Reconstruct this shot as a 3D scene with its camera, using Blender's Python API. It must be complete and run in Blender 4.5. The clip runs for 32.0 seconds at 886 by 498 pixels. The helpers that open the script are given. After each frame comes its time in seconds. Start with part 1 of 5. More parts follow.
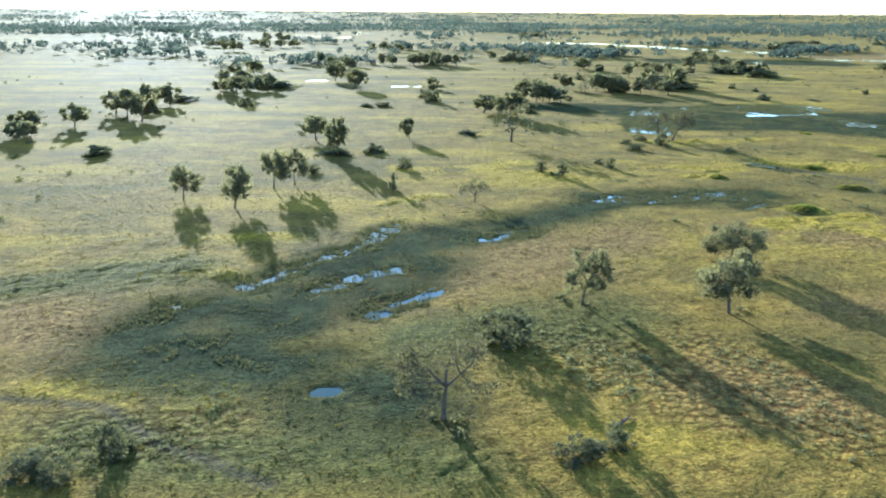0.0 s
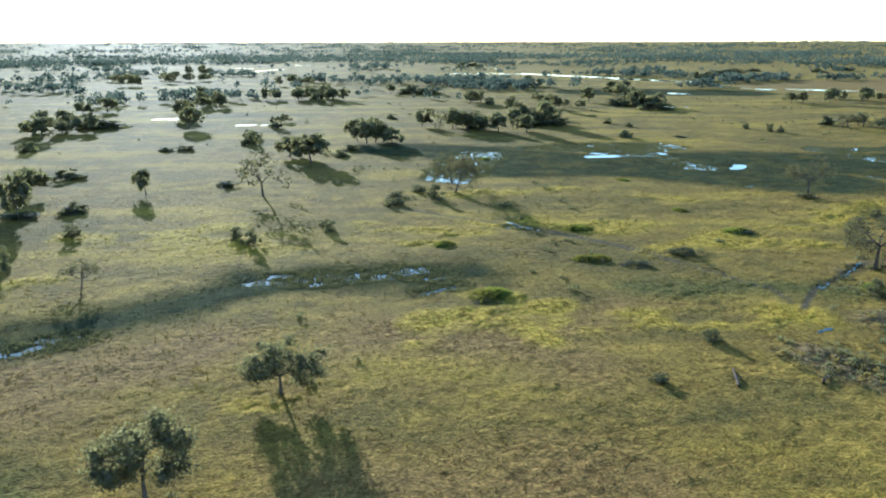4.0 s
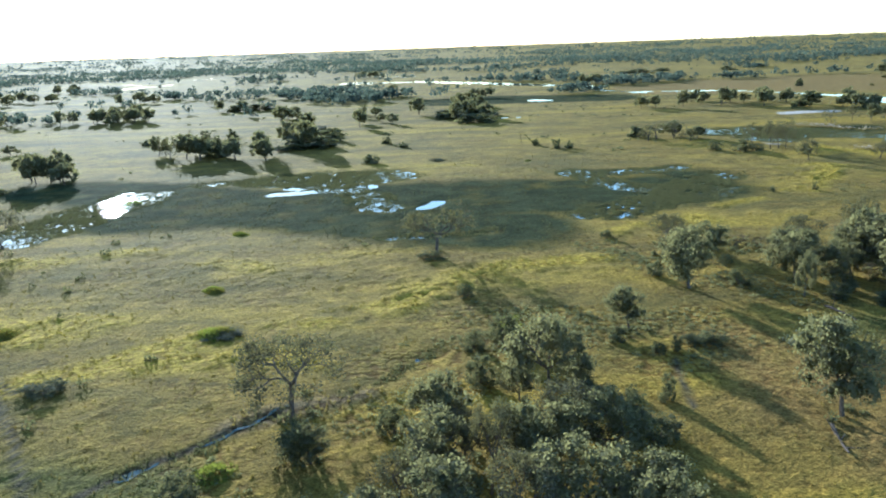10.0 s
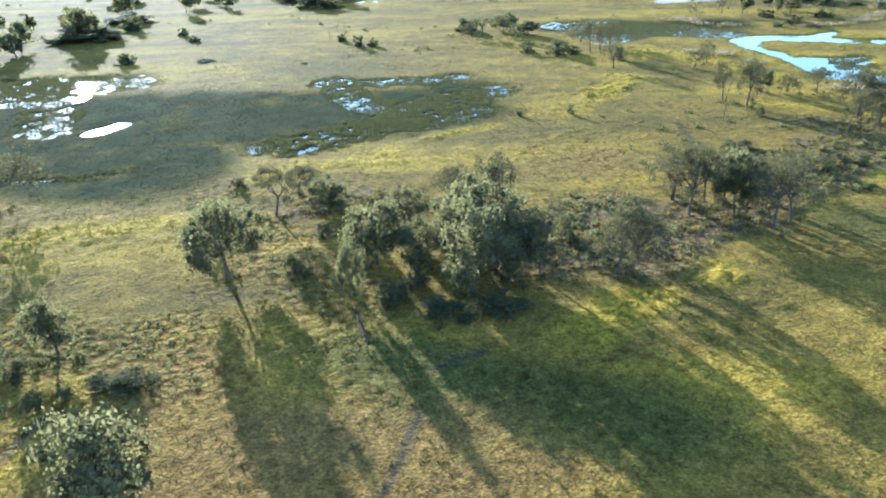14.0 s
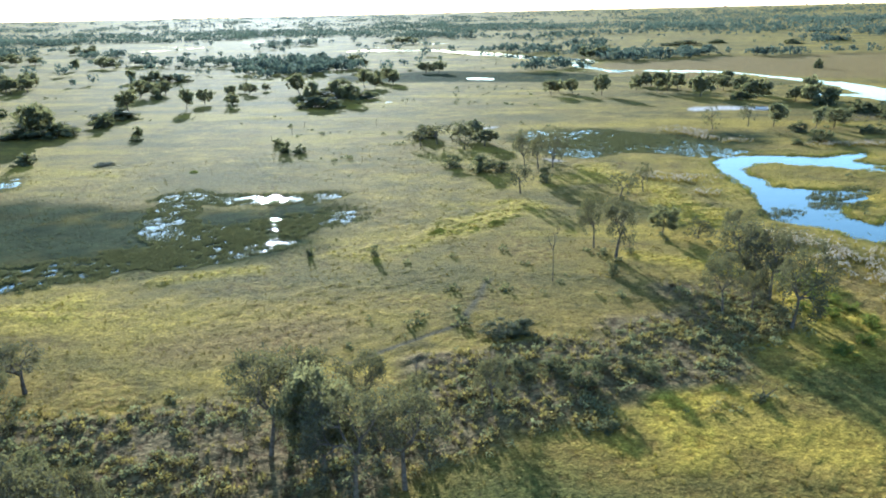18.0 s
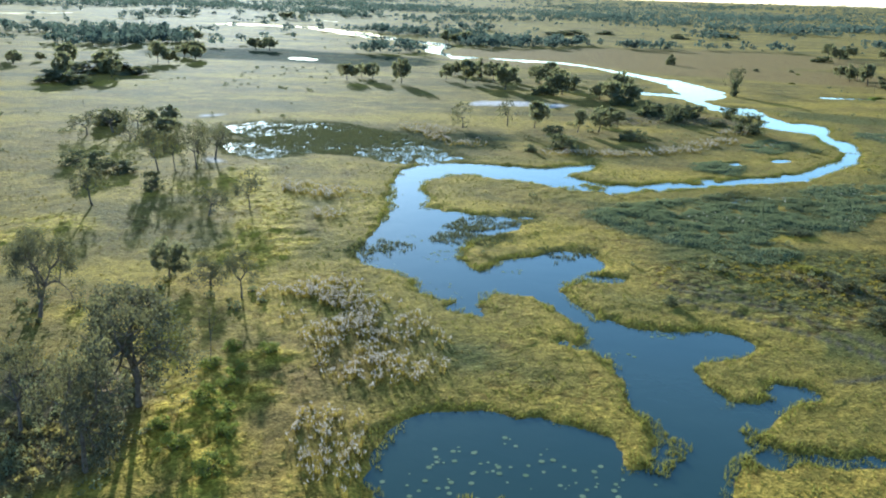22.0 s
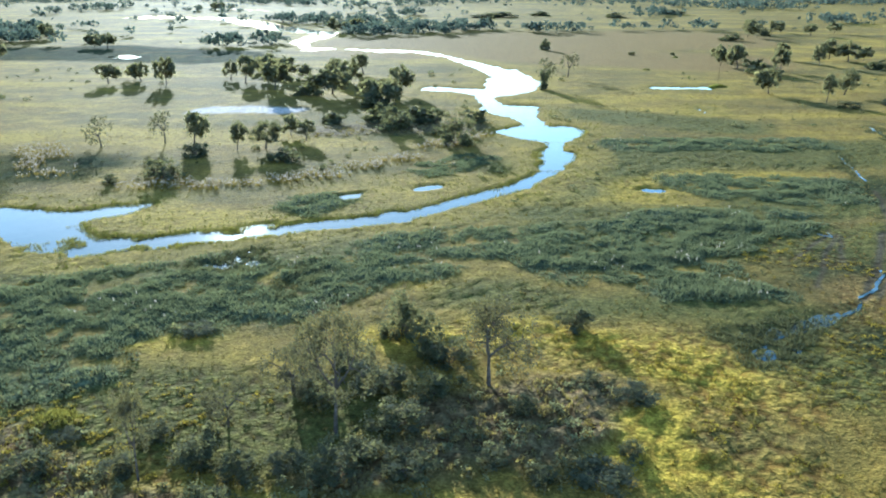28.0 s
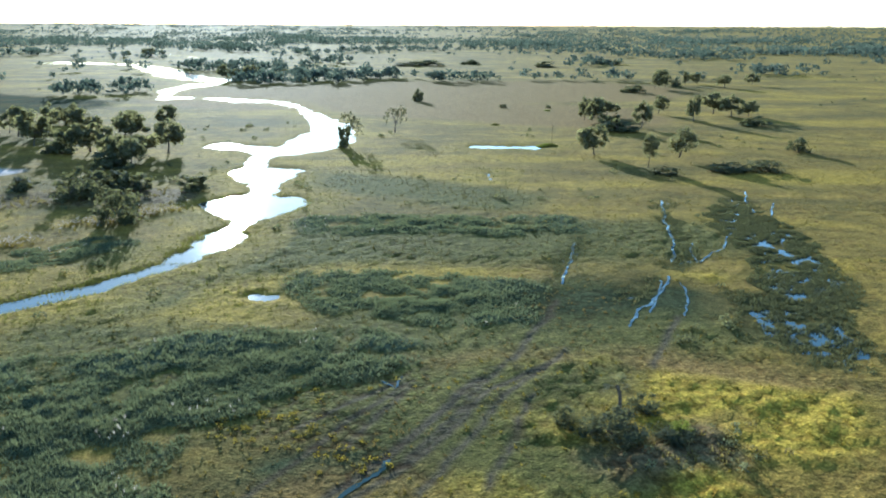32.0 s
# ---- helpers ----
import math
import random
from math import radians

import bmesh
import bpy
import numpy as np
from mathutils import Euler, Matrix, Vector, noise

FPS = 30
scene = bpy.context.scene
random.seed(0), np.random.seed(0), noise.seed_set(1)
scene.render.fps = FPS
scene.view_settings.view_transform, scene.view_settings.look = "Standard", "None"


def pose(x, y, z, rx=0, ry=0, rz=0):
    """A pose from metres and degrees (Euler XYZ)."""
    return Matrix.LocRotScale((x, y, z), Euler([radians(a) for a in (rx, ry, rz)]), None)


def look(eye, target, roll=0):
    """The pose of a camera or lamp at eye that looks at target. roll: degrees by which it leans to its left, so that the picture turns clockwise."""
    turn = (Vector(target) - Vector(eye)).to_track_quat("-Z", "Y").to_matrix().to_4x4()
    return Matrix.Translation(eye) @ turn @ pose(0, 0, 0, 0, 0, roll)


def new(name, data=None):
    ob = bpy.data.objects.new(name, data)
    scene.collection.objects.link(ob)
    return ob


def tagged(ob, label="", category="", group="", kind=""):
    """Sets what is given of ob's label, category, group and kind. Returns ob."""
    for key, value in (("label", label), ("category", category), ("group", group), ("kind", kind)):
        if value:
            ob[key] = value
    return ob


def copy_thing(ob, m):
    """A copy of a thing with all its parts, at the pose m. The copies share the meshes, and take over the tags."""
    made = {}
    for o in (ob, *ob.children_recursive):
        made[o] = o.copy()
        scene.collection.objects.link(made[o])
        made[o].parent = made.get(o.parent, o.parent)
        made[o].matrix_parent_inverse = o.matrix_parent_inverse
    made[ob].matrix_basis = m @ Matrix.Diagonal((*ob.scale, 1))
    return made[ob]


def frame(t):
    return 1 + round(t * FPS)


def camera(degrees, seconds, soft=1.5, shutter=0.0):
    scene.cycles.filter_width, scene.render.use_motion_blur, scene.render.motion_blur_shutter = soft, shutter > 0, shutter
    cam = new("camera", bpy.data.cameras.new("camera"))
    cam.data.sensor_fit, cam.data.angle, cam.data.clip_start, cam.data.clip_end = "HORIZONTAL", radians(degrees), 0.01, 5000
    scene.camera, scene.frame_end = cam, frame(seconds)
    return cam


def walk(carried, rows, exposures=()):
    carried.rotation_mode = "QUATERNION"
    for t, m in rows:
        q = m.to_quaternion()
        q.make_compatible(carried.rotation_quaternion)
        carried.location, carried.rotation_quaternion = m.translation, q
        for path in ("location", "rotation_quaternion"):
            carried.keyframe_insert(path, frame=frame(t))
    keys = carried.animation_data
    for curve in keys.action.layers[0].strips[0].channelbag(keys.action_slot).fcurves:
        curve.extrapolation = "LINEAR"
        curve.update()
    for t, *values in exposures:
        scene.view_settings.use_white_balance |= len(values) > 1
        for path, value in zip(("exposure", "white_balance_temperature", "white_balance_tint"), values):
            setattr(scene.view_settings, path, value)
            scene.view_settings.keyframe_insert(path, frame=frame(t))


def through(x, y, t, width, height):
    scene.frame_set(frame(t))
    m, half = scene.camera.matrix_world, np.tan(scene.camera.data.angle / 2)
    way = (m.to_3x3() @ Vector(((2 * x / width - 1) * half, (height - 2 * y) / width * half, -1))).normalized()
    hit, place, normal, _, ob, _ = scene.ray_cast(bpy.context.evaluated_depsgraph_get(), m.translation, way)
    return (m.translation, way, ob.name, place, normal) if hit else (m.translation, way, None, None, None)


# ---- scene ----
cam = camera(57.42, 32.0, soft=2.0)
ROWS = [
    (0.0, 0.00, -0.00, 57.92, -0.160, -16.619, -0.446),
    (0.5, 12.02, 7.23, 58.19, -0.073, -16.639, -0.830),
    (1.0, 23.95, 14.11, 58.37, -0.059, -16.410, -0.653),
    (1.5, 35.75, 21.17, 58.55, -0.334, -15.588, -0.555),
    (2.0, 47.85, 28.54, 58.66, -0.512, -15.196, -0.698),
    (2.5, 59.79, 35.92, 58.76, -0.753, -14.868, -0.601),
    (3.0, 71.48, 42.63, 58.82, -1.013, -14.683, -0.288),
    (3.5, 82.83, 48.93, 58.84, -1.124, -14.633, -0.178),
    (5.5, 129.48, 80.32, 58.35, -2.023, -14.684, 1.717),
    (6.0, 140.88, 87.14, 58.18, -2.066, -14.733, 2.338),
    (6.5, 152.22, 93.82, 58.07, -1.960, -14.698, 2.918),
    (7.0, 163.48, 100.30, 58.05, -1.801, -14.648, 3.076),
    (7.5, 174.52, 106.52, 58.09, -1.963, -14.482, 3.425),
    (8.0, 185.66, 112.15, 58.19, -2.343, -14.302, 3.632),
    (8.5, 197.04, 117.97, 58.21, -2.601, -14.312, 3.267),
    (9.0, 208.60, 124.45, 58.00, -3.045, -14.186, 3.725),
    (9.5, 220.09, 131.30, 57.78, -3.202, -14.226, 2.843),
    (10.0, 231.34, 137.28, 57.65, -3.272, -14.265, 1.879),
    (10.5, 242.38, 142.45, 57.72, -4.886, -15.733, 1.283),
    (11.0, 253.77, 147.63, 57.99, -5.458, -18.108, 0.580),
    (11.5, 266.16, 153.57, 58.28, -5.908, -18.508, 0.220),
    (12.0, 278.40, 159.39, 58.55, -5.661, -18.947, -0.065),
    (12.5, 290.38, 164.97, 58.88, -5.384, -19.270, 0.036),
    (13.0, 302.34, 170.40, 59.43, -5.074, -20.107, -0.046),
    (13.5, 314.45, 175.67, 60.30, -4.956, -21.212, 0.498),
    (14.0, 326.72, 180.67, 61.39, -4.526, -23.070, 1.091),
    (14.5, 338.78, 185.77, 62.49, -1.667, -22.865, -0.446),
    (16.5, 388.30, 210.42, 62.31, 8.934, -17.278, 0.002),
    (17.0, 401.02, 220.60, 60.86, 8.606, -17.300, 2.853),
    (17.5, 413.31, 231.50, 59.32, 8.122, -16.954, 1.408),
    (18.0, 425.52, 242.41, 57.73, 6.849, -16.547, 1.217),
    (18.5, 437.35, 252.69, 56.26, 6.386, -16.721, 1.337),
    (19.0, 448.66, 262.13, 55.01, 5.774, -16.806, 1.045),
    (19.5, 459.59, 270.66, 54.17, 5.379, -16.642, 0.907),
    (20.0, 470.46, 278.11, 53.65, 5.550, -17.594, 1.186),
    (20.5, 481.14, 285.58, 53.54, 4.795, -17.770, -0.354),
    (21.0, 492.36, 293.74, 53.54, 3.810, -17.323, -1.096),
    (21.5, 503.57, 301.83, 53.50, 3.567, -17.787, -1.159),
    (22.0, 514.79, 309.69, 53.42, 3.244, -17.727, -1.744),
    (22.5, 525.99, 317.47, 53.38, 2.935, -17.792, -1.808),
    (23.0, 537.01, 324.91, 53.47, 3.009, -17.740, -1.649),
    (23.5, 547.88, 331.79, 53.69, 3.303, -17.838, -0.830),
    (24.0, 558.67, 338.12, 54.06, 4.119, -18.081, -1.520),
    (24.5, 569.49, 344.17, 54.47, 4.339, -18.360, -0.844),
    (26.5, 606.75, 361.43, 55.54, 4.860, -19.658, -0.316),
    (27.0, 617.82, 369.22, 55.37, 4.235, -19.743, 0.229),
    (27.5, 629.18, 377.09, 55.19, 4.153, -19.138, -0.180),
    (28.0, 640.56, 385.01, 54.99, 4.562, -18.863, 0.145),
    (28.5, 652.17, 393.18, 54.75, 5.182, -18.442, 0.040),
    (29.0, 663.31, 401.13, 54.40, 5.487, -18.215, -0.054),
    (29.5, 674.18, 408.79, 53.92, 5.213, -17.851, 0.232),
    (30.0, 684.92, 416.90, 53.50, 4.927, -17.526, 0.283),
    (30.5, 695.43, 425.02, 53.21, 4.692, -17.155, 0.805),
    (31.0, 705.77, 433.32, 52.96, 4.680, -16.710, 0.000),
    (31.5, 716.17, 441.54, 52.69, 4.552, -16.226, -0.220),
    (32.0, 726.75, 449.57, 52.49, 4.378, -15.674, -0.301),
]
walk(cam, [(t, pose(x, y, z, 90 + pitch, roll, yaw)) for t, x, y, z, yaw, pitch, roll in ROWS], exposures=[(0.0, 2.03, 4670, 6), (3.0, 1.66, 4670, 6), (6.0, 1.49, 4670, 6), (9.0, 1.52, 4670, 4), (12.0, 2.06, 4670, 6), (14.0, 2.22, 4670, 9), (17.0, 1.88, 4670, 5), (19.0, 1.84, 4670, 4), (21.5, 1.73, 4670, 3), (24.0, 1.25, 4670, 2), (28.0, 1.91, 4670, 3), (32.0, 1.56, 4670, 3)])


# ---- light ----
SUN_AZ, SUN_EL = -19.4, 11.2
sun_dir = Vector((math.sin(radians(SUN_AZ)) * math.cos(radians(SUN_EL)), math.cos(radians(SUN_AZ)) * math.cos(radians(SUN_EL)), math.sin(radians(SUN_EL))))
world = bpy.data.worlds.new("evening_sky")
scene.world = world
world.use_nodes = True
wn = world.node_tree
sky = wn.nodes.new("ShaderNodeTexSky")
sky.sky_type = "NISHITA"
sky.sun_disc = False
sky.sun_elevation, sky.sun_rotation = radians(SUN_EL), radians(SUN_AZ)
sky.air_density, sky.dust_density, sky.ozone_density = 1.0, 0.2, 1.2
background = wn.nodes["Background"]
background.inputs["Strength"].default_value = 0.125
wn.links.new(sky.outputs[0], background.inputs["Color"])
sun = new("sun", bpy.data.lights.new("sun", "SUN"))
sun.data.energy, sun.data.angle, sun.data.color = 4.9, radians(0.55), (1.0, 0.91, 0.75)
sun.matrix_world = look(sun_dir * 900, (0, 0, 0))


# ---- materials ----
class Nodes:
    """Short hand for a node material."""

    def __init__(self, name, rough=0.8):
        self.mat = bpy.data.materials.new(name)
        self.mat.use_nodes = True
        self.tree = self.mat.node_tree
        self.bsdf = self.tree.nodes["Principled BSDF"]
        self.bsdf.inputs["Roughness"].default_value = rough
        self.bsdf.inputs["Specular IOR Level"].default_value = 0.0
        self.coord = self.tree.nodes.new("ShaderNodeNewGeometry").outputs["Position"]

    def link(self, a, b):
        self.tree.links.new(a, b)

    def noise(self, size, detail=4.0, coord=None, rough=0.6):
        n = self.tree.nodes.new("ShaderNodeTexNoise")
        n.inputs["Scale"].default_value = 1.0 / size
        n.inputs["Detail"].default_value = detail
        n.inputs["Roughness"].default_value = rough
        self.link(coord or self.coord, n.inputs["Vector"])
        return n.outputs["Fac"]

    def cells(self, size, coord=None):
        """Distance from the middle of rounded cells of that size."""
        n = self.tree.nodes.new("ShaderNodeTexVoronoi")
        n.feature, n.voronoi_dimensions = "SMOOTH_F1", "2D"
        n.inputs["Scale"].default_value, n.inputs["Smoothness"].default_value = 1.0 / size, 0.35
        self.link(coord or self.coord, n.inputs["Vector"])
        return n.outputs["Distance"]

    def stretch(self, sx, sy):
        n = self.tree.nodes.new("ShaderNodeMapping")
        n.inputs["Scale"].default_value = (sx, sy, 0.02)
        self.link(self.coord, n.inputs["Vector"])
        return n.outputs[0]

    def ramp(self, fac, stops):
        n = self.tree.nodes.new("ShaderNodeValToRGB")
        while len(n.color_ramp.elements) < len(stops):
            n.color_ramp.elements.new(0.5)
        for e, (p, c) in zip(n.color_ramp.elements, stops):
            e.position, e.color = p, (*c, 1)
        self.link(fac, n.inputs["Fac"])
        return n.outputs["Color"]

    def mix(self, fac, a, b, kind="MIX"):
        n = self.tree.nodes.new("ShaderNodeMix")
        n.data_type, n.blend_type = "RGBA", kind
        for sock, v in ((n.inputs[0], fac), (n.inputs[6], a), (n.inputs[7], b)):
            if isinstance(v, (int, float)):
                sock.default_value = v
            elif isinstance(v, tuple):
                sock.default_value = (*v, 1)
            else:
                self.link(v, sock)
        return n.outputs[2]

    def math(self, op, a, b=0.0, clamp=False):
        n = self.tree.nodes.new("ShaderNodeMath")
        n.operation, n.use_clamp = op, clamp
        for sock, v in zip(n.inputs, (a, b)):
            if isinstance(v, (int, float)):
                sock.default_value = v
            else:
                self.link(v, sock)
        return n.outputs[0]

    def bump(self, height, distance, strength=1.0):
        n = self.tree.nodes.new("ShaderNodeBump")
        n.inputs["Distance"].default_value, n.inputs["Strength"].default_value = distance, strength
        self.link(height, n.inputs["Height"])
        self.link(n.outputs["Normal"], self.bsdf.inputs["Normal"])

    def colour(self, c):
        self.link(c, self.bsdf.inputs["Base Color"])
        return self.mat

    def leafy(self, c, through=0.45, glow=(1.35, 1.3, 0.6)):
        """Thin leaves: part of the light passes through them."""
        self.link(c, self.bsdf.inputs["Base Color"])
        tr = self.tree.nodes.new("ShaderNodeBsdfTranslucent")
        self.link(self.mix(1.0, c, glow, "MULTIPLY"), tr.inputs["Color"])
        mx = self.tree.nodes.new("ShaderNodeMixShader")
        mx.inputs[0].default_value = through
        self.link(self.bsdf.outputs[0], mx.inputs[1])
        self.link(tr.outputs[0], mx.inputs[2])
        self.link(mx.outputs[0], self.tree.nodes["Material Output"].inputs["Surface"])
        return self.mat


def island(m):
    n = m.tree.nodes.new("ShaderNodeNewGeometry")
    return n.outputs["Random Per Island"]


def ground_material():
    m = Nodes("savanna_ground", 0.95)
    masks = []
    for name in ("zone_a", "zone_b", "zone_c"):
        a = m.tree.nodes.new("ShaderNodeAttribute")
        a.attribute_name = name
        s = m.tree.nodes.new("ShaderNodeSeparateColor")
        m.link(a.outputs["Color"], s.inputs[0])
        masks += list(s.outputs) + [a.outputs["Alpha"]]
    marsh, lime, dry, track, reed, pan, scrub, spare, hummocky = masks[:9]
    damp = m.math("MAXIMUM", m.math("MULTIPLY", marsh, 1.3, True), reed)
    m.link(m.math("SUBTRACT", 0.015, m.math("MULTIPLY", damp, 0.013)), m.bsdf.inputs["Specular IOR Level"])
    m.bsdf.inputs["Specular Tint"].default_value = (0.97, 1.0, 0.82, 1)
    m.bsdf.inputs["Sheen Roughness"].default_value, m.bsdf.inputs["Sheen Tint"].default_value = 0.5, (1.0, 0.9, 0.48, 1)
    m.link(m.math("SUBTRACT", 0.022, m.math("MULTIPLY", damp, 0.018)), m.bsdf.inputs["Sheen Weight"])
    big, mid, small, fine = m.noise(38, 5), m.noise(9, 5), m.noise(2.2, 4), m.noise(0.55, 3)
    grass = m.ramp(mid, [(0.3, (0.115, 0.080, 0.017)), (0.5, (0.237, 0.157, 0.027)), (0.68, (0.371, 0.239, 0.038))])
    warm = m.ramp(small, [(0.3, (0.124, 0.080, 0.016)), (0.7, (0.288, 0.182, 0.034))])
    c = m.mix(m.math("MULTIPLY", m.ramp(big, [(0.42, (0, 0, 0)), (0.62, (1, 1, 1))]), 0.7), grass, warm)
    patch = m.noise(21, 6, None, 0.65)
    c = m.mix(m.math("MULTIPLY", m.ramp(patch, [(0.38, (1, 1, 1)), (0.5, (0, 0, 0))]), 0.7), c, m.ramp(small, [(0.3, (0.077, 0.062, 0.013)), (0.7, (0.185, 0.132, 0.027))]))
    streak = m.noise(1.0, 4, m.stretch(0.011, 0.028), 0.55)
    c = m.mix(m.math("MULTIPLY", m.ramp(streak, [(0.52, (0, 0, 0)), (0.62, (1, 1, 1))]), 0.8), c, m.ramp(small, [(0.3, (0.247, 0.165, 0.020)), (0.7, (0.443, 0.293, 0.034))]))
    c = m.mix(m.math("MULTIPLY", m.ramp(streak, [(0.36, (1, 1, 1)), (0.46, (0, 0, 0))]), 0.75), c, m.ramp(small, [(0.3, (0.070, 0.058, 0.015)), (0.7, (0.154, 0.113, 0.027))]))
    brown = m.ramp(m.noise(13, 5, None, 0.65), [(0.54, (0, 0, 0)), (0.66, (1, 1, 1))])
    c = m.mix(m.math("MULTIPLY", brown, 0.5), c, m.ramp(small, [(0.3, (0.135, 0.084, 0.018)), (0.7, (0.270, 0.167, 0.032))]))
    c = m.mix(dry, c, m.ramp(small, [(0.3, (0.145, 0.089, 0.025)), (0.7, (0.3, 0.181, 0.047))]))
    c = m.mix(lime, c, m.ramp(small, [(0.3, (0.252, 0.177, 0.019)), (0.7, (0.474, 0.321, 0.034))]))
    c = m.mix(spare, c, m.ramp(small, [(0.3, (0.064, 0.059, 0.013)), (0.7, (0.150, 0.127, 0.027))]))
    c = m.mix(scrub, c, m.ramp(small, [(0.3, (0.098, 0.068, 0.028)), (0.7, (0.216, 0.148, 0.061))]))
    c = m.mix(reed, c, m.ramp(small, [(0.3, (0.055, 0.064, 0.034)), (0.7, (0.12, 0.128, 0.066))]))
    c = m.mix(marsh, c, m.ramp(mid, [(0.3, (0.03, 0.036, 0.017)), (0.7, (0.078, 0.082, 0.036))]))
    c = m.mix(pan, c, m.ramp(mid, [(0.3, (0.433, 0.361, 0.294)), (0.7, (0.680, 0.580, 0.494))]))
    c = m.mix(track, c, (0.082, 0.063, 0.036))
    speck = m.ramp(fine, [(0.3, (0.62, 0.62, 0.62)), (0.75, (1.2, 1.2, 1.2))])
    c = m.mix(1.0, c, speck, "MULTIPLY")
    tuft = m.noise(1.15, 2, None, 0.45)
    warp = m.tree.nodes.new("ShaderNodeTexNoise")
    warp.inputs["Scale"].default_value = 0.45
    m.link(m.coord, warp.inputs["Vector"])
    bent = m.tree.nodes.new("ShaderNodeMix")
    bent.data_type, bent.blend_type = "RGBA", "ADD"
    bent.inputs[0].default_value = 1.0
    m.link(m.coord, bent.inputs[6])
    m.link(m.mix(1.0, warp.outputs["Color"], (2.6, 2.6, 0.0), "MULTIPLY"), bent.inputs[7])
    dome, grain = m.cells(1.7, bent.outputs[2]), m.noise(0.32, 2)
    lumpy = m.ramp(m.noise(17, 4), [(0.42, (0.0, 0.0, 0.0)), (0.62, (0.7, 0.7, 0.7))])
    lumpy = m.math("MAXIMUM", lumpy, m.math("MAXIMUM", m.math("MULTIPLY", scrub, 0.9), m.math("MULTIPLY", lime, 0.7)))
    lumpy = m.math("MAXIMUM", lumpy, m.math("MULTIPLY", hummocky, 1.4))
    # self-shade of the tufts painted in: hollows of the bump noise darker, tops lighter
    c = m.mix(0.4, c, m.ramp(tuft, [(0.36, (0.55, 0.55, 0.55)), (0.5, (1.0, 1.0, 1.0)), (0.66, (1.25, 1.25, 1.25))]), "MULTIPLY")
    # shaded gaps between hummocks and lit crowns, put into the colour by the cells
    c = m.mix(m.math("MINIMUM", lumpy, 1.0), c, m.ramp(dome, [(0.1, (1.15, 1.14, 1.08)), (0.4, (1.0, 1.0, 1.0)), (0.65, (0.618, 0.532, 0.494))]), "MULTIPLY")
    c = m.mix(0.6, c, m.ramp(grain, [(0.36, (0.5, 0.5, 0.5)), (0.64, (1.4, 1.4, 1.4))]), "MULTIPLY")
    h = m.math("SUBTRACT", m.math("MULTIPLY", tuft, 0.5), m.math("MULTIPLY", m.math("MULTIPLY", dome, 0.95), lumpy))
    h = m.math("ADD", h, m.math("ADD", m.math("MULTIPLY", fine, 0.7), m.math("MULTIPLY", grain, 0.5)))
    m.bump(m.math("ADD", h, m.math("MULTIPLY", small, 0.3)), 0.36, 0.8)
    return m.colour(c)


def water_material():
    m = Nodes("delta_water", 0.07)
    m.bsdf.inputs["Specular IOR Level"].default_value = 0.5
    m.bsdf.inputs["IOR"].default_value = 1.33
    m.bsdf.inputs["Specular Tint"].default_value = (0.82, 1.0, 0.76, 1)
    m.bump(m.math("ADD", m.noise(0.9, 3), m.math("MULTIPLY", m.noise(6.0, 2), 2.0)), 0.03, 0.5)
    return m.colour(m.mix(m.noise(25, 3), (0.014, 0.028, 0.022), (0.03, 0.042, 0.028)))


def leaf_material(name, dark, light, through=0.4, glow=(1.35, 1.3, 0.6)):
    m = Nodes(name, 0.8)
    m.bsdf.inputs["Specular IOR Level"].default_value = 0.02
    r = m.math("ADD", m.math("MULTIPLY", island(m), 0.38), m.math("MULTIPLY", m.noise(2.2, 3), 0.67))
    return m.leafy(m.ramp(r, [(0.2, dark), (0.85, light)]), through, glow)


def bark_material():
    m = Nodes("bark", 0.9)
    n = m.noise(0.5, 5)
    m.bump(n, 0.05, 0.7)
    return m.colour(m.ramp(n, [(0.3, (0.055, 0.042, 0.032)), (0.7, (0.16, 0.125, 0.095))]))


def soil_material():
    m = Nodes("mound_soil", 0.95)
    n = m.noise(0.8, 5)
    m.bump(n, 0.2, 0.7)
    return m.colour(m.ramp(n, [(0.3, (0.1, 0.078, 0.05)), (0.7, (0.24, 0.19, 0.12))]))


GROUND, WATERY, BARK, SOIL = ground_material(), water_material(), bark_material(), soil_material()
LEAF_GREEN = leaf_material("leaf_green", (0.088, 0.09, 0.054), (0.2, 0.192, 0.115), 0.6, (1.25, 1.15, 0.7))
# bluish leaves for the far woods: the haze of distance mixed into their colour
LEAF_FAR_HAZE = leaf_material("leaf_far_haze", (0.052, 0.066, 0.054), (0.105, 0.12, 0.095), 0.45, (1.1, 1.1, 0.9))
LEAF_BUSH = leaf_material("leaf_bush", (0.064, 0.068, 0.041), (0.152, 0.15, 0.085), 0.52, (1.25, 1.15, 0.7))
LEAF_GREY = leaf_material("leaf_grey", (0.06, 0.056, 0.04), (0.145, 0.13, 0.088), 0.4)
LEAF_LIME = leaf_material("leaf_lime", (0.1, 0.115, 0.03), (0.21, 0.22, 0.06), 0.55)
STRAW = (1.25, 1.15, 0.65)
GRASS = leaf_material("meadow_grass", (0.1, 0.082, 0.024), (0.22, 0.168, 0.045), 0.5, STRAW)
GRASS_LIME = leaf_material("lime_grass", (0.122, 0.1, 0.02), (0.24, 0.19, 0.036), 0.5, STRAW)
GRASS_DRY = leaf_material("dry_grass", (0.09, 0.07, 0.032), (0.19, 0.14, 0.06), 0.5, STRAW)
SEDGE = leaf_material("marsh_sedge", (0.052, 0.056, 0.032), (0.13, 0.124, 0.066), 0.45, (1.15, 1.1, 0.7))
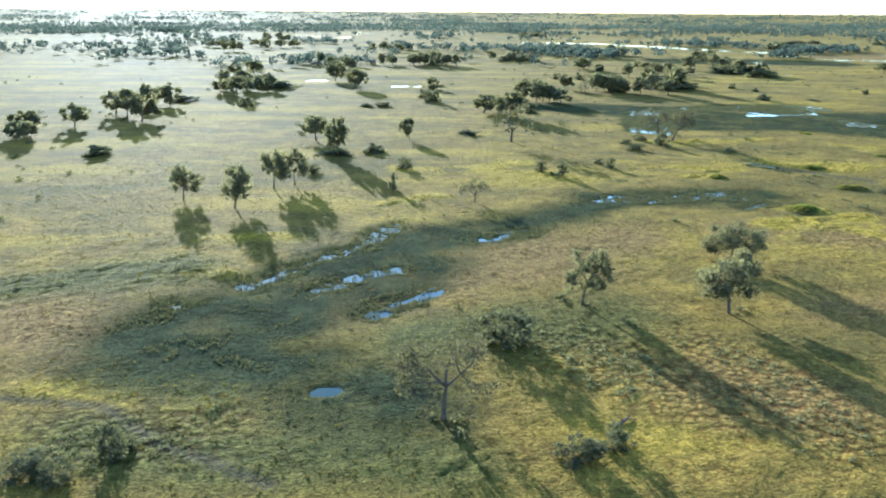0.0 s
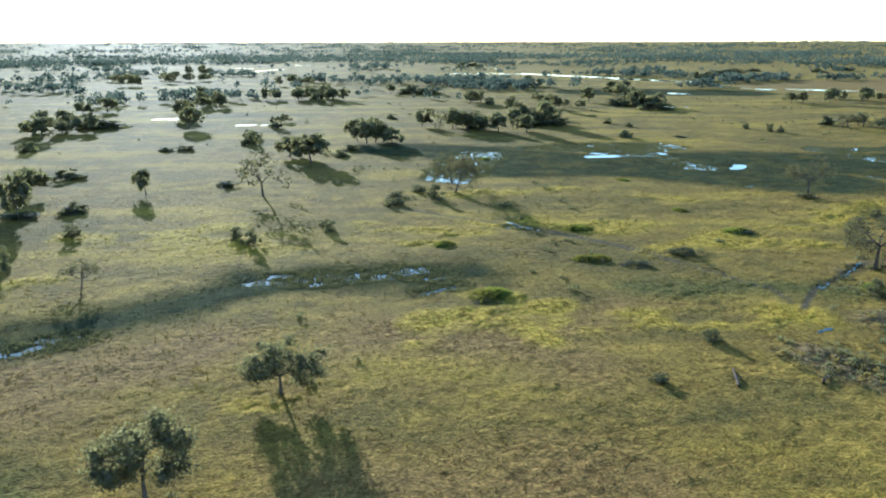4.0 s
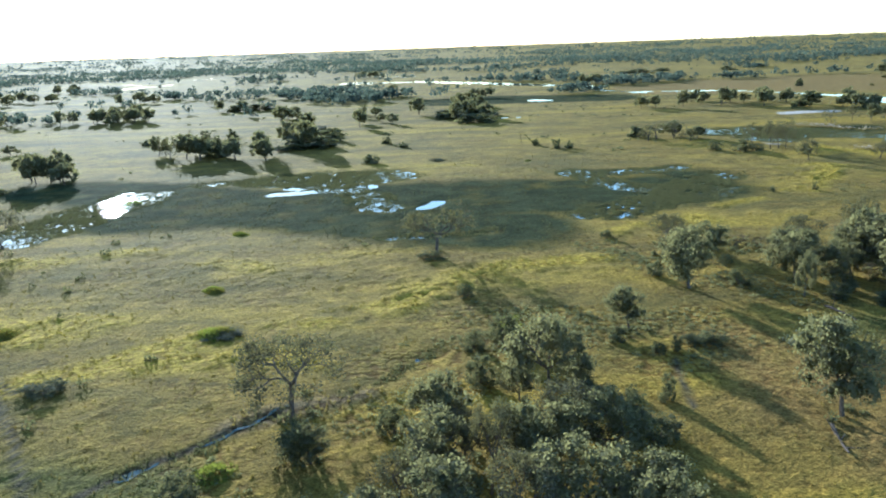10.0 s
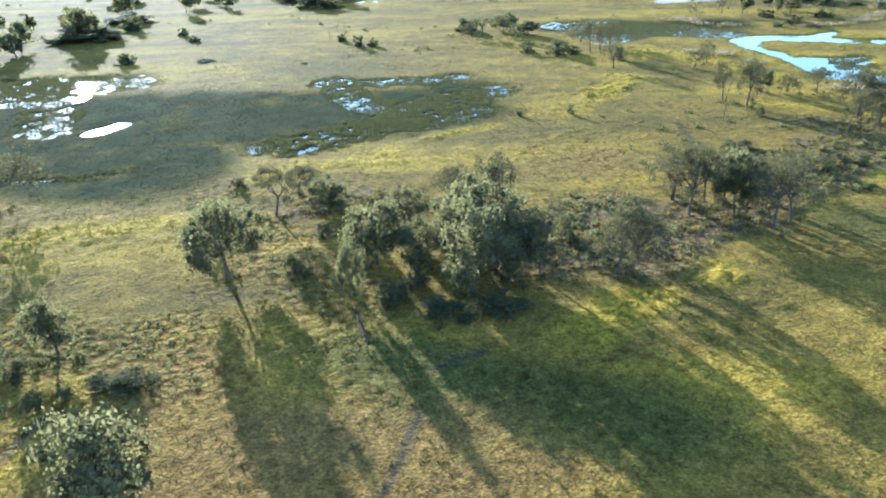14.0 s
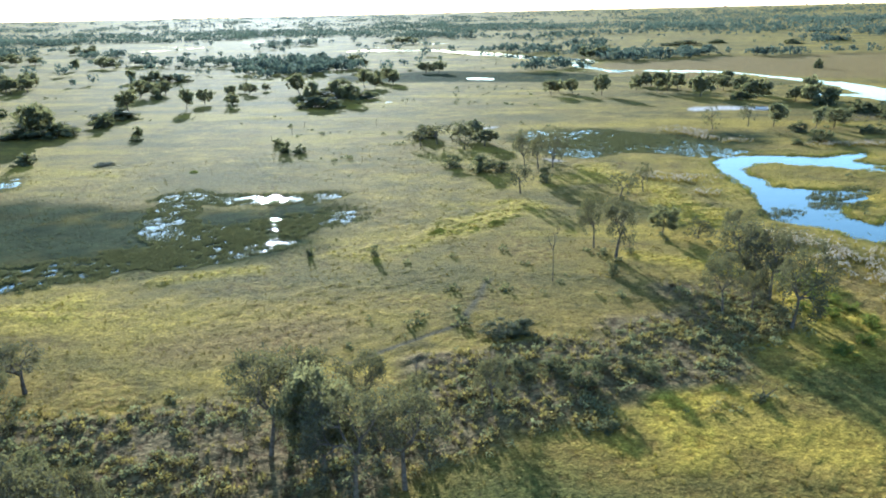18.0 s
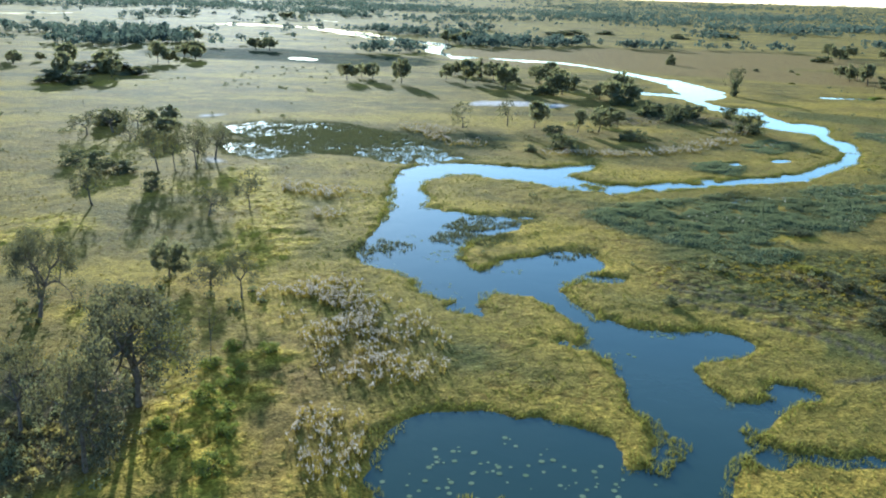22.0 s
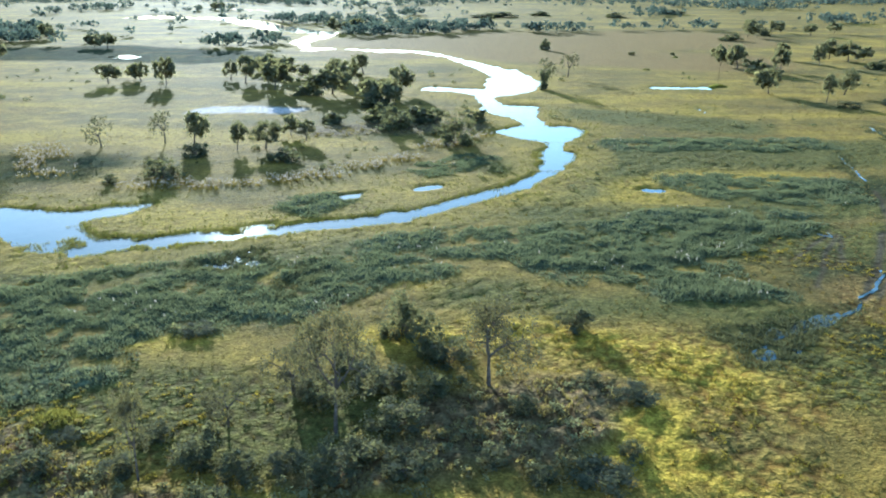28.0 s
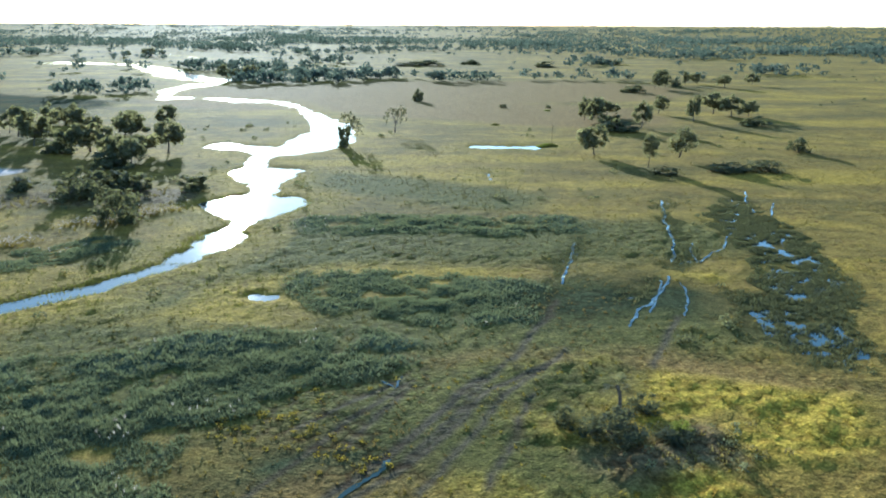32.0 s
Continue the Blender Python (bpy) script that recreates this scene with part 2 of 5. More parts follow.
SAGE = leaf_material("sage_shrub", (0.115, 0.112, 0.058), (0.245, 0.225, 0.115), 0.45, (1.1, 1.1, 0.8))
REED = leaf_material("reed_green", (0.075, 0.086, 0.052), (0.15, 0.158, 0.095), 0.52, (1.15, 1.12, 0.75))
BANK = leaf_material("bank_grass", (0.08, 0.08, 0.027), (0.195, 0.172, 0.053), 0.5)
HEATH = leaf_material("heath_brown", (0.1, 0.082, 0.038), (0.25, 0.195, 0.09), 0.45)
RANK = leaf_material("rank_grass", (0.06, 0.054, 0.024), (0.15, 0.125, 0.048), 0.5, STRAW)
PLUME = leaf_material("plume_white", (0.25, 0.208, 0.16), (0.48, 0.41, 0.33), 0.4, (1.0, 0.97, 0.9))
PAD = leaf_material("lily_pad", (0.1, 0.13, 0.06), (0.2, 0.22, 0.12), 0.1)

# ---- plan ----
# waterways, as centre points with half widths, and patches, as strokes with a radius
RIVER = [(262, 1440, 12), (209, 1462, 14), (157.7, 1478.8, 18)]
# the river and its pools, as strokes: ends and radius
POOLS = []
POOLS += [(507, 380, 507, 380, 2.8), (536, 381, 536, 381, 5.0), (536, 382, 536, 389, 5.1), (536, 384, 544, 431, 1.1), (508, 385, 508, 385, 4.0), (536, 387, 511, 397, 5.4), (536, 388, 535, 387, 7.1), (510, 391, 516, 400, 7.1), (511, 393, 511, 393, 8.3), (514, 396, 514, 396, 10.6), (524, 396, 524, 394, 9.2), (561, 399, 547, 402, 1.1)]
POOLS += [(552, 399, 552, 399, 2.6), (570, 399, 544, 400, 1.1), (546, 402, 537, 384, 4.0), (544, 402, 561, 416, 1.7), (548, 411, 526, 456, 2.6), (552, 411, 536, 388, 3.0), (544, 412, 545, 405, 7.1), (561, 417, 537, 388, 1.1), (562, 417, 562, 417, 2.8), (560, 417, 560, 417, 2.8), (541, 429, 545, 403, 5.9), (531, 429, 543, 431, 1.1)]
POOLS += [(529, 430, 529, 430, 1.1), (541, 431, 543, 431, 8.2), (553, 433, 547, 432, 5.4), (555, 434, 555, 434, 5.0), (537, 437, 537, 437, 5.0), (515, 440, 501, 488, 1.1), (514, 441, 505, 495, 1.1), (512, 445, 501, 499, 2.0), (512, 450, 501, 472, 5.0), (511, 457, 511, 457, 8.7), (509, 459, 501, 471, 7.2), (523, 460, 523, 459, 8.3)]
POOLS += [(542, 462, 526, 464, 1.7), (526, 466, 530, 467, 8.3), (530, 467, 540, 462, 1.7), (529, 468, 524, 461, 8.0), (501, 468, 508, 501, 7.8), (497, 471, 504, 468, 8.2), (496, 471, 499, 502, 6.8), (534, 472, 534, 472, 7.4), (508, 493, 508, 493, 10.2), (503, 498, 501, 472, 10.4), (516, 499, 511, 500, 7.8), (499, 505, 498, 495, 7.1)]
POOLS += [(495, 520, 495, 522, 5.9), (493, 535, 498, 474, 3.9), (493, 536, 493, 533, 5.0), (552, 540, 552, 540, 4.2), (545, 540, 545, 540, 3.9), (493, 541, 498, 488, 3.9), (543, 541, 543, 541, 4.2), (554, 542, 586, 555, 2.8), (554, 542, 535, 561, 2.0), (555, 543, 555, 543, 5.9), (556, 543, 530, 558, 3.0), (558, 544, 558, 544, 5.4)]
POOLS += [(538, 549, 530, 558, 8.0), (570, 549, 570, 549, 4.4), (577, 551, 555, 543, 3.5), (497, 554, 497, 554, 8.0), (584, 554, 584, 555, 4.0), (528, 555, 528, 555, 8.2), (590, 556, 555, 543, 3.0), (521, 559, 521, 559, 10.6), (500, 559, 494, 546, 5.4), (507, 562, 499, 557, 8.2), (516, 562, 531, 556, 8.2), (537, 563, 501, 559, 6.0)]
POOLS += [(542, 568, 545, 569, 5.0), (543, 568, 541, 567, 5.7), (549, 573, 522, 559, 2.6), (550, 574, 550, 574, 2.0), (566, 545, 567, 547, 4.5), (584, 556, 584, 556, 5.2), (612, 566, 566, 545, 2.6), (615, 569, 566, 545, 2.6), (614, 569, 614, 568, 4.5), (645, 601, 618, 571, 3.0), (653, 617, 642, 596, 2.6), (654, 623, 659, 676, 2.6)]
POOLS += [(656, 643, 656, 635, 5.8), (656, 646, 654, 623, 4.2), (653, 680, 653, 680, 14.3), (644, 680, 660, 686, 7.5), (662, 682, 656, 668, 7.5), (650, 700, 633, 742, 3.9), (644, 724, 641, 733, 9.1), (645, 734, 654, 671, 4.2), (636, 734, 645, 718, 7.5), (650, 737, 650, 737, 4.5), (633, 740, 632, 749, 4.2), (630, 754, 630, 778, 4.2)]
POOLS += [(632, 782, 632, 782, 13.1), (630, 784, 603, 797, 6.0), (615, 791, 632, 782, 7.5), (605, 794, 605, 794, 8.1), (650, 812, 638, 875, 8.8), (642, 833, 641, 794, 13.2), (627, 892, 642, 838, 8.1), (623, 899, 600, 950, 3.9), (618, 911, 632, 878, 6.6), (609, 931, 620, 907, 5.2), (596, 959, 600, 950, 3.0), (594, 962, 570, 994, 3.9)]
POOLS += [(581, 982, 588, 971, 5.2), (554, 994, 546, 997, 8.1), (569, 994, 530, 1009, 7.5), (560, 997, 539, 1004, 9.6), (491, 1007, 491, 1007, 7.5), (525, 1012, 576, 991, 5.8), (503, 1015, 488, 1016, 7.5), (515, 1016, 548, 1000, 3.9), (483, 1019, 474, 1043, 2.6), (479, 1028, 464, 1076, 3.9), (465, 1075, 476, 1039, 5.2), (464, 1082, 468, 1061, 7.5)]
POOLS += [(465, 1133, 462, 1090, 9.1), (459, 1136, 464, 1075, 7.5), (473, 1141, 465, 1132, 11.7), (476, 1147, 462, 1091, 8.1), (476, 1160, 465, 1187, 5.2), (473, 1165, 420, 1217, 7.5), (461, 1186, 411, 1235, 15.4), (443, 1204, 380, 1276, 14.3), (404, 1228, 467, 1175, 9.6), (402, 1234, 395, 1264, 13.8), (422, 1241, 390, 1288, 7.5), (392, 1244, 354, 1307, 9.6)]
POOLS += [(392, 1280, 422, 1222, 13.1), (368, 1325, 390, 1291, 7.5), (360, 1336, 318, 1388, 8.5), (359, 1340, 392, 1289, 7.5), (332, 1358, 369, 1300, 18.2), (320, 1358, 282, 1426, 8.5), (306, 1406, 353, 1348, 7.5), (284, 1426, 327, 1364, 13.1), (278, 1435, 297, 1408, 12.0), (270, 1451, 291, 1412, 8.1), (261, 1469, 279, 1427, 3.9)]
WATER = []
WATER += [(180, 467, 218, 477, 4), (239, 427, 245, 437, 3), (366, 946, 376, 938, 8), (-34, 628, -19, 634, 4), (-101, 675, -94, 673, 3), (-109, 676, -96, 682, 4), (-35, 631, -27, 631, 3), (302, 773, 323, 771, 3), (-19, 116, -17, 116, 1.5), (716, 804, 740, 802, 3), (-365, 1854, -237, 1686, 3.9), (197, 1723, 270, 1653, 5)]
WATER += [(-186, 1904, -158, 1941, 7.7), (130, 1453, 189, 1441, 5.5), (-234, 1538, -180, 1669, 6.6), (154, 1566, 182, 1539, 3.3), (187, 481, 207, 493, 5), (324, 420, 334, 442, 4), (617, 596, 621, 598, 2), (599, 586, 602, 587, 2), (678, 598, 681, 598, 2), (714, 804, 744, 806, 3), (716, 804, 740, 802, 2.5), (721, 740, 722, 725, 0.5)]
WET = []
WET += [(-43, 162, -7, 215, 5), (-22, 162, -10, 175, 4), (-12, 145, 2, 159, 4), (-59, 143, -55, 147, 3), (-54, 152, -52, 153, 2), (-38, 125, -33, 126, 2), (-49, 133, -43, 133, 2), (59, 257, 100, 258, 6), (93, 244, 102, 247, 3), (106, 407, 126, 475, 14)]
WET += [(145, 497, 219, 513, 8), (294, 402, 357, 453, 4), (226, 381, 255, 386, 3), (170, 502, 223, 497, 16), (188, 513, 225, 433, 9), (304, 496, 335, 419, 8), (310, 490, 355, 491, 8), (336, 449, 365, 466, 9), (308, 396, 339, 423, 6), (337, 418, 355, 441, 7)]
WET += [(791, 644, 783, 596, 5), (433, 623, 492, 583, 20), (436, 584, 456, 593, 16), (449, 633, 477, 614, 10), (323, 414, 363, 468, 7), (294, 400, 312, 410, 5), (791, 673, 795, 640, 7), (785, 610, 781, 585, 8), (776, 692, 766, 628, 1.2), (754, 602, 763, 619, 1.6)]
WET += [(739, 613, 745, 645, 1), (582, 532, 592, 534, 4), (600, 524, 603, 516, 2), (679, 497, 698, 515, 4), (191, 242, 205, 256, 1.2), (218, 268, 233, 289, 0.9), (124, 312, 136, 297, 0.8), (510, 498, 521, 504, 6), (529, 474, 537, 477, 3), (493, 483, 487, 474, 3)]
WET += [(505, 489, 520, 484, 4), (793, 686, 794, 670, 6), (794, 670, 793, 640, 5), (797, 699, 800, 669, 5), (800, 669, 797, 631, 4), (678, 504, 687, 508, 2.5), (585, 532, 590, 540, 3), (601, 521, 606, 529, 3), (106, 410, 126, 452, 9)]
WET += [(795, 684, 797, 645, 5), (797, 645, 787, 603, 6), (787, 603, 780, 575, 4), (296, 396, 312, 410, 3), (313, 415, 336, 433, 5), (335, 436, 363, 468, 3), (12, 202, 28, 217, 4), (54, 253, 75, 253, 4)]
MARSH = []
MARSH += [(706, 506, 724, 500, 7), (718, 518, 731, 524, 4), (698, 531, 712, 540, 5), (-46, 136, -10, 176, 20), (-31, 126, -12, 114, 13), (15, 217, 69, 257, 10), (-23, 180, 19, 217, 11), (77, 500, 198, 442, 25), (147, 442, 329, 443, 36), (129, 474, 260, 389, 30)]
MARSH += [(55, 254, 107, 257, 11), (244, 444, 291, 449, 30), (311, 457, 355, 475, 13), (332, 986, 433, 943, 45), (428, 615, 508, 614, 18), (236, 438, 335, 436, 25), (739, 598, 762, 607, 12), (283, 963, 415, 949, 45)]
RANK_GRASS = []
RANK_GRASS += [(695, 549, 742, 563, 8), (650, 626, 772, 653, 16), (658, 562, 712, 553, 14), (712, 557, 735, 540, 10), (-51, 97, -6, 95, 9), (-89, 167, -61, 175, 10), (-3, 132, 36, 149, 9), (150, 243, 195, 239, 7), (540, 451, 569, 422, 14), (562, 479, 617, 475, 14)]
RANK_GRASS += [(566, 440, 599, 425, 14), (498, 446, 533, 416, 9), (548, 526, 585, 532, 10), (600, 544, 656, 600, 10), (501, 438, 528, 416, 9), (423, 325, 439, 316, 12), (656, 574, 708, 559, 12), (717, 580, 760, 589, 14), (658, 719, 717, 695, 18), (323, 285, 357, 267, 9)]
RANK_GRASS += [(-50, 126, -14, 104, 8), (473, 363, 480, 349, 7)]
RANK_GRASS += [(556, 452, 590, 470, 12), (565, 432, 600, 446, 12), (560, 412, 600, 410, 12), (575, 395, 610, 420, 10), (640, 520, 690, 512, 8), (690, 492, 720, 500, 9), (700, 575, 745, 605, 14), (650, 590, 690, 640, 12)]
LIME = []
LIME += [(316, 379, 332, 383, 4), (343, 405, 357, 412, 3), (372, 429, 384, 426, 2.5), (354, 292, 366, 301, 5), (377, 317, 380, 308, 6), (402, 452, 422, 482, 6), (442, 550, 474, 471, 6), (477, 403, 484, 384, 5), (470, 363, 477, 372, 4), (442, 347, 454, 355, 5)]
LIME += [(111, 372, 156, 372, 5), (133, 318, 153, 302, 6), (94, 223, 124, 229, 7), (106, 241, 116, 239, 4), (129, 216, 176, 222, 6), (162, 278, 206, 286, 5), (159, 276, 231, 316, 5), (242, 340, 275, 343, 5), (110, 319, 157, 308, 6), (168, 370, 196, 355, 4)]
LIME += [(-59, 117, -39, 114, 6), (-16, 298, 41, 289, 8), (-54, 198, -41, 204, 4), (71, 312, 112, 302, 6), (96, 219, 102, 213, 5), (-66, 171, -47, 171, 4), (627, 523, 637, 522, 3), (623, 501, 641, 504, 5), (587, 499, 592, 500, 3), (646, 503, 672, 490, 6)]
LIME += [(658, 474, 664, 466, 8), (726, 545, 733, 551, 7), (735, 535, 749, 538, 6), (769, 623, 772, 624, 3), (753, 560, 774, 555, 7), (476, 410, 485, 418, 4), (478, 386, 484, 404, 4), (298, 375, 309, 382, 3), (318, 381, 331, 388, 4), (376, 435, 390, 434, 2.5)]
LIME += [(64, 181, 76, 179, 3), (466, 480, 476, 479, 5), (2, 300, 30, 313, 5)]
LIME += [(318, 377, 331, 392, 3), (296, 375, 308, 380, 2.5), (347, 409, 359, 414, 3), (373, 432, 398, 443, 2), (399, 481, 423, 488, 3.5), (392, 458, 416, 469, 3), (238, 527, 263, 525, 3), (240, 689, 304, 697, 4), (463, 470, 473, 466, 4), (451, 433, 466, 418, 4), (378, 310, 384, 319, 3)]
LIME += [(439, 341, 449, 343, 3), (104, 225, 123, 206, 6), (94, 209, 102, 215, 4), (66, 180, 76, 179, 2.5), (97, 368, 148, 369, 5), (137, 309, 164, 314, 5), (165, 282, 188, 297, 5), (6, 300, 32, 321, 4), (88, 290, 102, 285, 4), (-20, 245, -2, 255, 4), (193, 298, 213, 303, 4)]
LIME += [(221, 308, 241, 333, 4), (260, 345, 282, 346, 4), (724, 554, 726, 542, 5), (726, 560, 737, 563, 3.5), (745, 561, 755, 560, 4), (754, 555, 771, 547, 6), (726, 538, 735, 536, 5), (733, 658, 738, 657, 2.5), (767, 622, 774, 623, 2.5), (678, 549, 683, 548, 2.5), (741, 570, 743, 570, 1.5)]
DRY = []
DRY += [(713, 547, 746, 602, 14), (751, 572, 766, 562, 9), (704, 525, 716, 551, 8), (83, 150, 126, 153, 10), (21, 190, 52, 209, 12), (83, 217, 128, 195, 10), (304, 261, 333, 270, 12), (321, 251, 337, 258, 10)]
DRY += [(124, 210, 143, 227, 7), (109, 219, 115, 223, 4), (75, 200, 84, 211, 5), (363, 372, 388, 379, 4), (368, 377, 389, 383, 5), (438, 356, 451, 360, 4), (-20, 154, 30, 181, 12), (43, 117, 58, 111, 10), (-83, 144, -59, 136, 14), (598, 1001, 768, 930, 55)]
DRY += [(565, 1038, 775, 1119, 1e+02), (294, 281, 290, 252, 6), (302, 241, 310, 234, 10), (491, 408, 496, 394, 3)]
DRY += [(360, 372, 383, 373, 2.5), (385, 382, 391, 385, 3), (631, 1159, 729, 1060, 40), (490, 416, 492, 397, 3.5), (489, 387, 489, 374, 3.5)]
REEDS = []
REEDS += [(561, 505, 588, 523, 16), (594, 513, 621, 535, 12), (622, 545, 672, 557, 12), (653, 537, 669, 535, 6), (682, 655, 742, 659, 9), (690, 603, 727, 605, 10), (678, 553, 704, 563, 6), (670, 523, 690, 525, 4), (574, 489, 577, 489, 8), (665, 542, 689, 555, 9)]
REEDS += [(675, 531, 683, 535, 6), (677, 570, 708, 569, 7), (694, 594, 728, 591, 8), (550, 508, 575, 516, 9), (594, 574, 597, 579, 7), (624, 626, 627, 630, 8), (622, 615, 625, 620, 7)]
PLUMES = []
PLUMES += [(480, 443, 490, 447, 5), (488, 436, 498, 419, 5), (495, 415, 508, 417, 4), (495, 402, 501, 389, 4), (458, 527, 481, 518, 5), (477, 500, 479, 498, 3), (538, 592, 567, 594, 4), (570, 597, 593, 609, 4), (594, 616, 613, 633, 4), (615, 646, 633, 672, 4)]
PLUMES += [(485, 448, 503, 429, 6), (487, 637, 509, 603, 6)]
SCRUB = []
SCRUB += [(603, 450, 639, 449, 7), (619, 465, 646, 469, 5), (348, 316, 355, 327, 6), (367, 339, 383, 328, 6), (447, 371, 464, 390, 6), (396, 333, 400, 330, 5), (455, 382, 469, 403, 6), (444, 381, 455, 370, 5), (411, 353, 420, 361, 5), (628, 477, 651, 482, 6)]
SCRUB += [(638, 469, 650, 473, 5), (631, 472, 632, 472, 5), (191, 220, 195, 201, 6), (170, 199, 183, 188, 7), (361, 319, 389, 342, 6), (570, 678, 620, 682, 11), (203, 256, 220, 266, 4), (743, 543, 757, 546, 5), (581, 468, 603, 446, 5)]
SCRUB += [(411, 368, 443, 371, 6), (425, 353, 454, 365, 7), (446, 377, 465, 387, 7), (413, 348, 421, 355, 6), (456, 402, 467, 392, 6), (309, 345, 330, 356, 5), (347, 334, 377, 344, 7), (391, 332, 416, 345, 6), (419, 350, 444, 360, 6), (351, 314, 365, 318, 6), (370, 312, 381, 322, 5)]
# low tussocks of grass and herbs on the knolls and on the damp flats
TUSSOCKS = [(290, 349, 321, 304, 9), (312, 352, 343, 343, 6), (264, 290, 292, 294, 9), (359, 331, 371, 317, 6), (242, 306, 271, 296, 9), (284, 364, 297, 340, 7), (277, 273, 295, 281, 7), (222, 281, 257, 290, 7), (222, 254, 243, 269, 7), (199, 243, 207, 223, 7), (23, 137, 37, 111, 9), (48, 132, 56, 101, 9), (-52, 98, -34, 103, 7)]
TUSSOCK_FLATS = [(675, 484, 710, 506, 9), (689, 498, 712, 517, 6), (707, 516, 748, 527, 9), (689, 548, 713, 538, 6), (696, 552, 712, 558, 6), (639, 500, 667, 493, 7), (671, 497, 672, 465, 8), (571, 471, 594, 464, 8), (557, 467, 603, 479, 10), (571, 451, 596, 467, 8), (601, 455, 603, 427, 8)]
PAN = []
PAN += [(512, 719, 545, 722, 9), (397, 647, 402, 650, 2), (426, 559, 428, 558, 2), (526, 729, 537, 725, 4)]
TRACK = []
TRACK += [(550, 459, 570, 449, 0.7), (570, 449, 583, 432, 0.7), (583, 432, 590, 415, 0.7), (552, 452, 572, 438, 0.7), (572, 438, 586, 421, 0.7), (569, 421, 580, 424, 0.6), (580, 424, 594, 423, 0.6), (553, 462, 582, 446, 0.6), (582, 446, 593, 437, 0.6), (718, 531, 728, 558, 0.6)]
TRACK += [(728, 558, 738, 576, 0.6), (726, 533, 732, 558, 0.5), (751, 570, 760, 594, 0.6), (85, 339, 125, 308, 0.7), (125, 308, 151, 282, 0.7), (151, 282, 169, 256, 0.6), (169, 256, 179, 237, 0.6), (393, 366, 411, 386, 0.6), (411, 386, 414, 412, 0.6), (123, 314, 161, 274, 0.7)]
TRACK += [(276, 254, 280, 274, 0.6), (332, 280, 340, 285, 0.6), (178, 225, 189, 242, 0.8), (189, 242, 212, 262, 0.9), (-67, 112, -51, 110, 0.7), (-51, 110, -38, 99, 0.7), (-38, 99, -21, 89, 0.7), (330, 270, 322, 247, 0.5), (717, 541, 737, 594, 0.35), (698, 528, 706, 547, 0.5)]
TRACK += [(706, 547, 713, 561, 0.5), (607, 509, 612, 514, 0.6)]
TRACK += [(736, 571, 726, 560, 0.6), (726, 560, 718, 541, 0.6), (718, 541, 707, 524, 0.6), (727, 568, 721, 551, 0.5), (721, 551, 714, 535, 0.5), (700, 545, 712, 562, 0.5), (707, 540, 713, 559, 0.5), (738, 601, 729, 571, 0.6), (704, 523, 714, 541, 0.8), (714, 541, 724, 563, 0.8), (129, 304, 141, 294, 0.7), (141, 294, 163, 266, 0.7), (178, 242, 178, 229, 0.6)]
# narrow water-filled game trails: half width and the points they pass
TRAILS = []
TRAILS += [(0.5, [(775.7, 697.7), (771.2, 668.1), (769.3, 647.3), (765.7, 629.7)]), (0.45, [(763.0, 618.8), (758.5, 607.0), (754.3, 598.2), (750.1, 587.4)]), (0.3, [(761.0, 616.6), (757.3, 603.4), (754.8, 595.1)]), (0.3, [(773.5, 647.7), (771.6, 637.3), (771.5, 630.2)]), (0.4, [(744.9, 644.9), (742.3, 627.5), (739.2, 610.7)])]
TRAILS += [(0.35, [(787.9, 676.4), (786.1, 660.2), (780.4, 643.1), (771.5, 630.2)]), (0.3, [(764.6, 615.0), (763.5, 604.0), (760.9, 594.2)]), (0.35, [(808.7, 697.0), (802.3, 677.8)]), (0.3, [(805.2, 713.7), (799.0, 688.3), (796.3, 670.5)]), (0.5, [(683.4, 505.5), (689.4, 508.7), (695.2, 512.8), (699.5, 517.1), (703.5, 522.6)])]
TRAILS += [(0.5, [(703.5, 522.6), (708.7, 529.7), (713.8, 538.9)]), (0.5, [(211.3, 262.8), (206.6, 257.6), (202.5, 252.0), (199.6, 249.9)]), (0.4, [(194.1, 245.7), (191.3, 241.4), (188.8, 241.4)]), (0.7, [(179.5, 213.2), (177.2, 211.8), (174.9, 210.6)]), (0.4, [(120.2, 314.5), (125.4, 308.4), (130.0, 302.3)])]
TRAILS += [(0.35, [(709.3, 560.9), (711.2, 558.7), (712.7, 562.5)])]
MOUNDS = []
MOUNDS += [(137.9, 268.5, 6.6), (111.5, 237.6, 7.9), (100.0, 285.9, 5.9), (142.5, 303.1, 7.7), (141.3, 268.4, 7.0), (190.7, 299.0, 8.9), (143.4, 305.2, 9.7), (110.7, 238.2, 7.9), (141.1, 304.3, 5.8), (99.1, 284.5, 5.3), (109.0, 236.4, 9.2), (744.9, 808.2, 6.7), (747.3, 808.4, 6.6), (179.1, 394.0, 4.8), (184.2, 331.0, 4.6), (183.3, 332.8, 4.5), (178.0, 395.7, 4.3), (752.5, 956.1, 4.1), (721.9, 881.1, 4.9), (203.1, 241.2, 6.3)]
MOUNDS += [(583.3, 471.9, 7.6), (124.7, 460.0, 6.3), (192.2, 299.8, 7.2), (294.1, 531.9, 3.3)]
LOGS = []
LOGS += [(196.3, 207.6, 202.3, 212.6), (25.2, 104.0, 28.8, 107.4), (196.8, 207.7, 201.5, 210.6), (245.9, 225.0, 249.6, 225.4), (148.6, 184.6, 150.1, 192.2), (163.3, 185.3, 165.9, 188.0), (185.6, 183.6, 190.3, 192.7), (293.9, 244.5, 291.6, 236.1), (320.7, 297.6, 322.7, 288.6), (247.5, 226.1, 249.6, 223.4), (458.5, 357.0, 460.1, 359.3)]
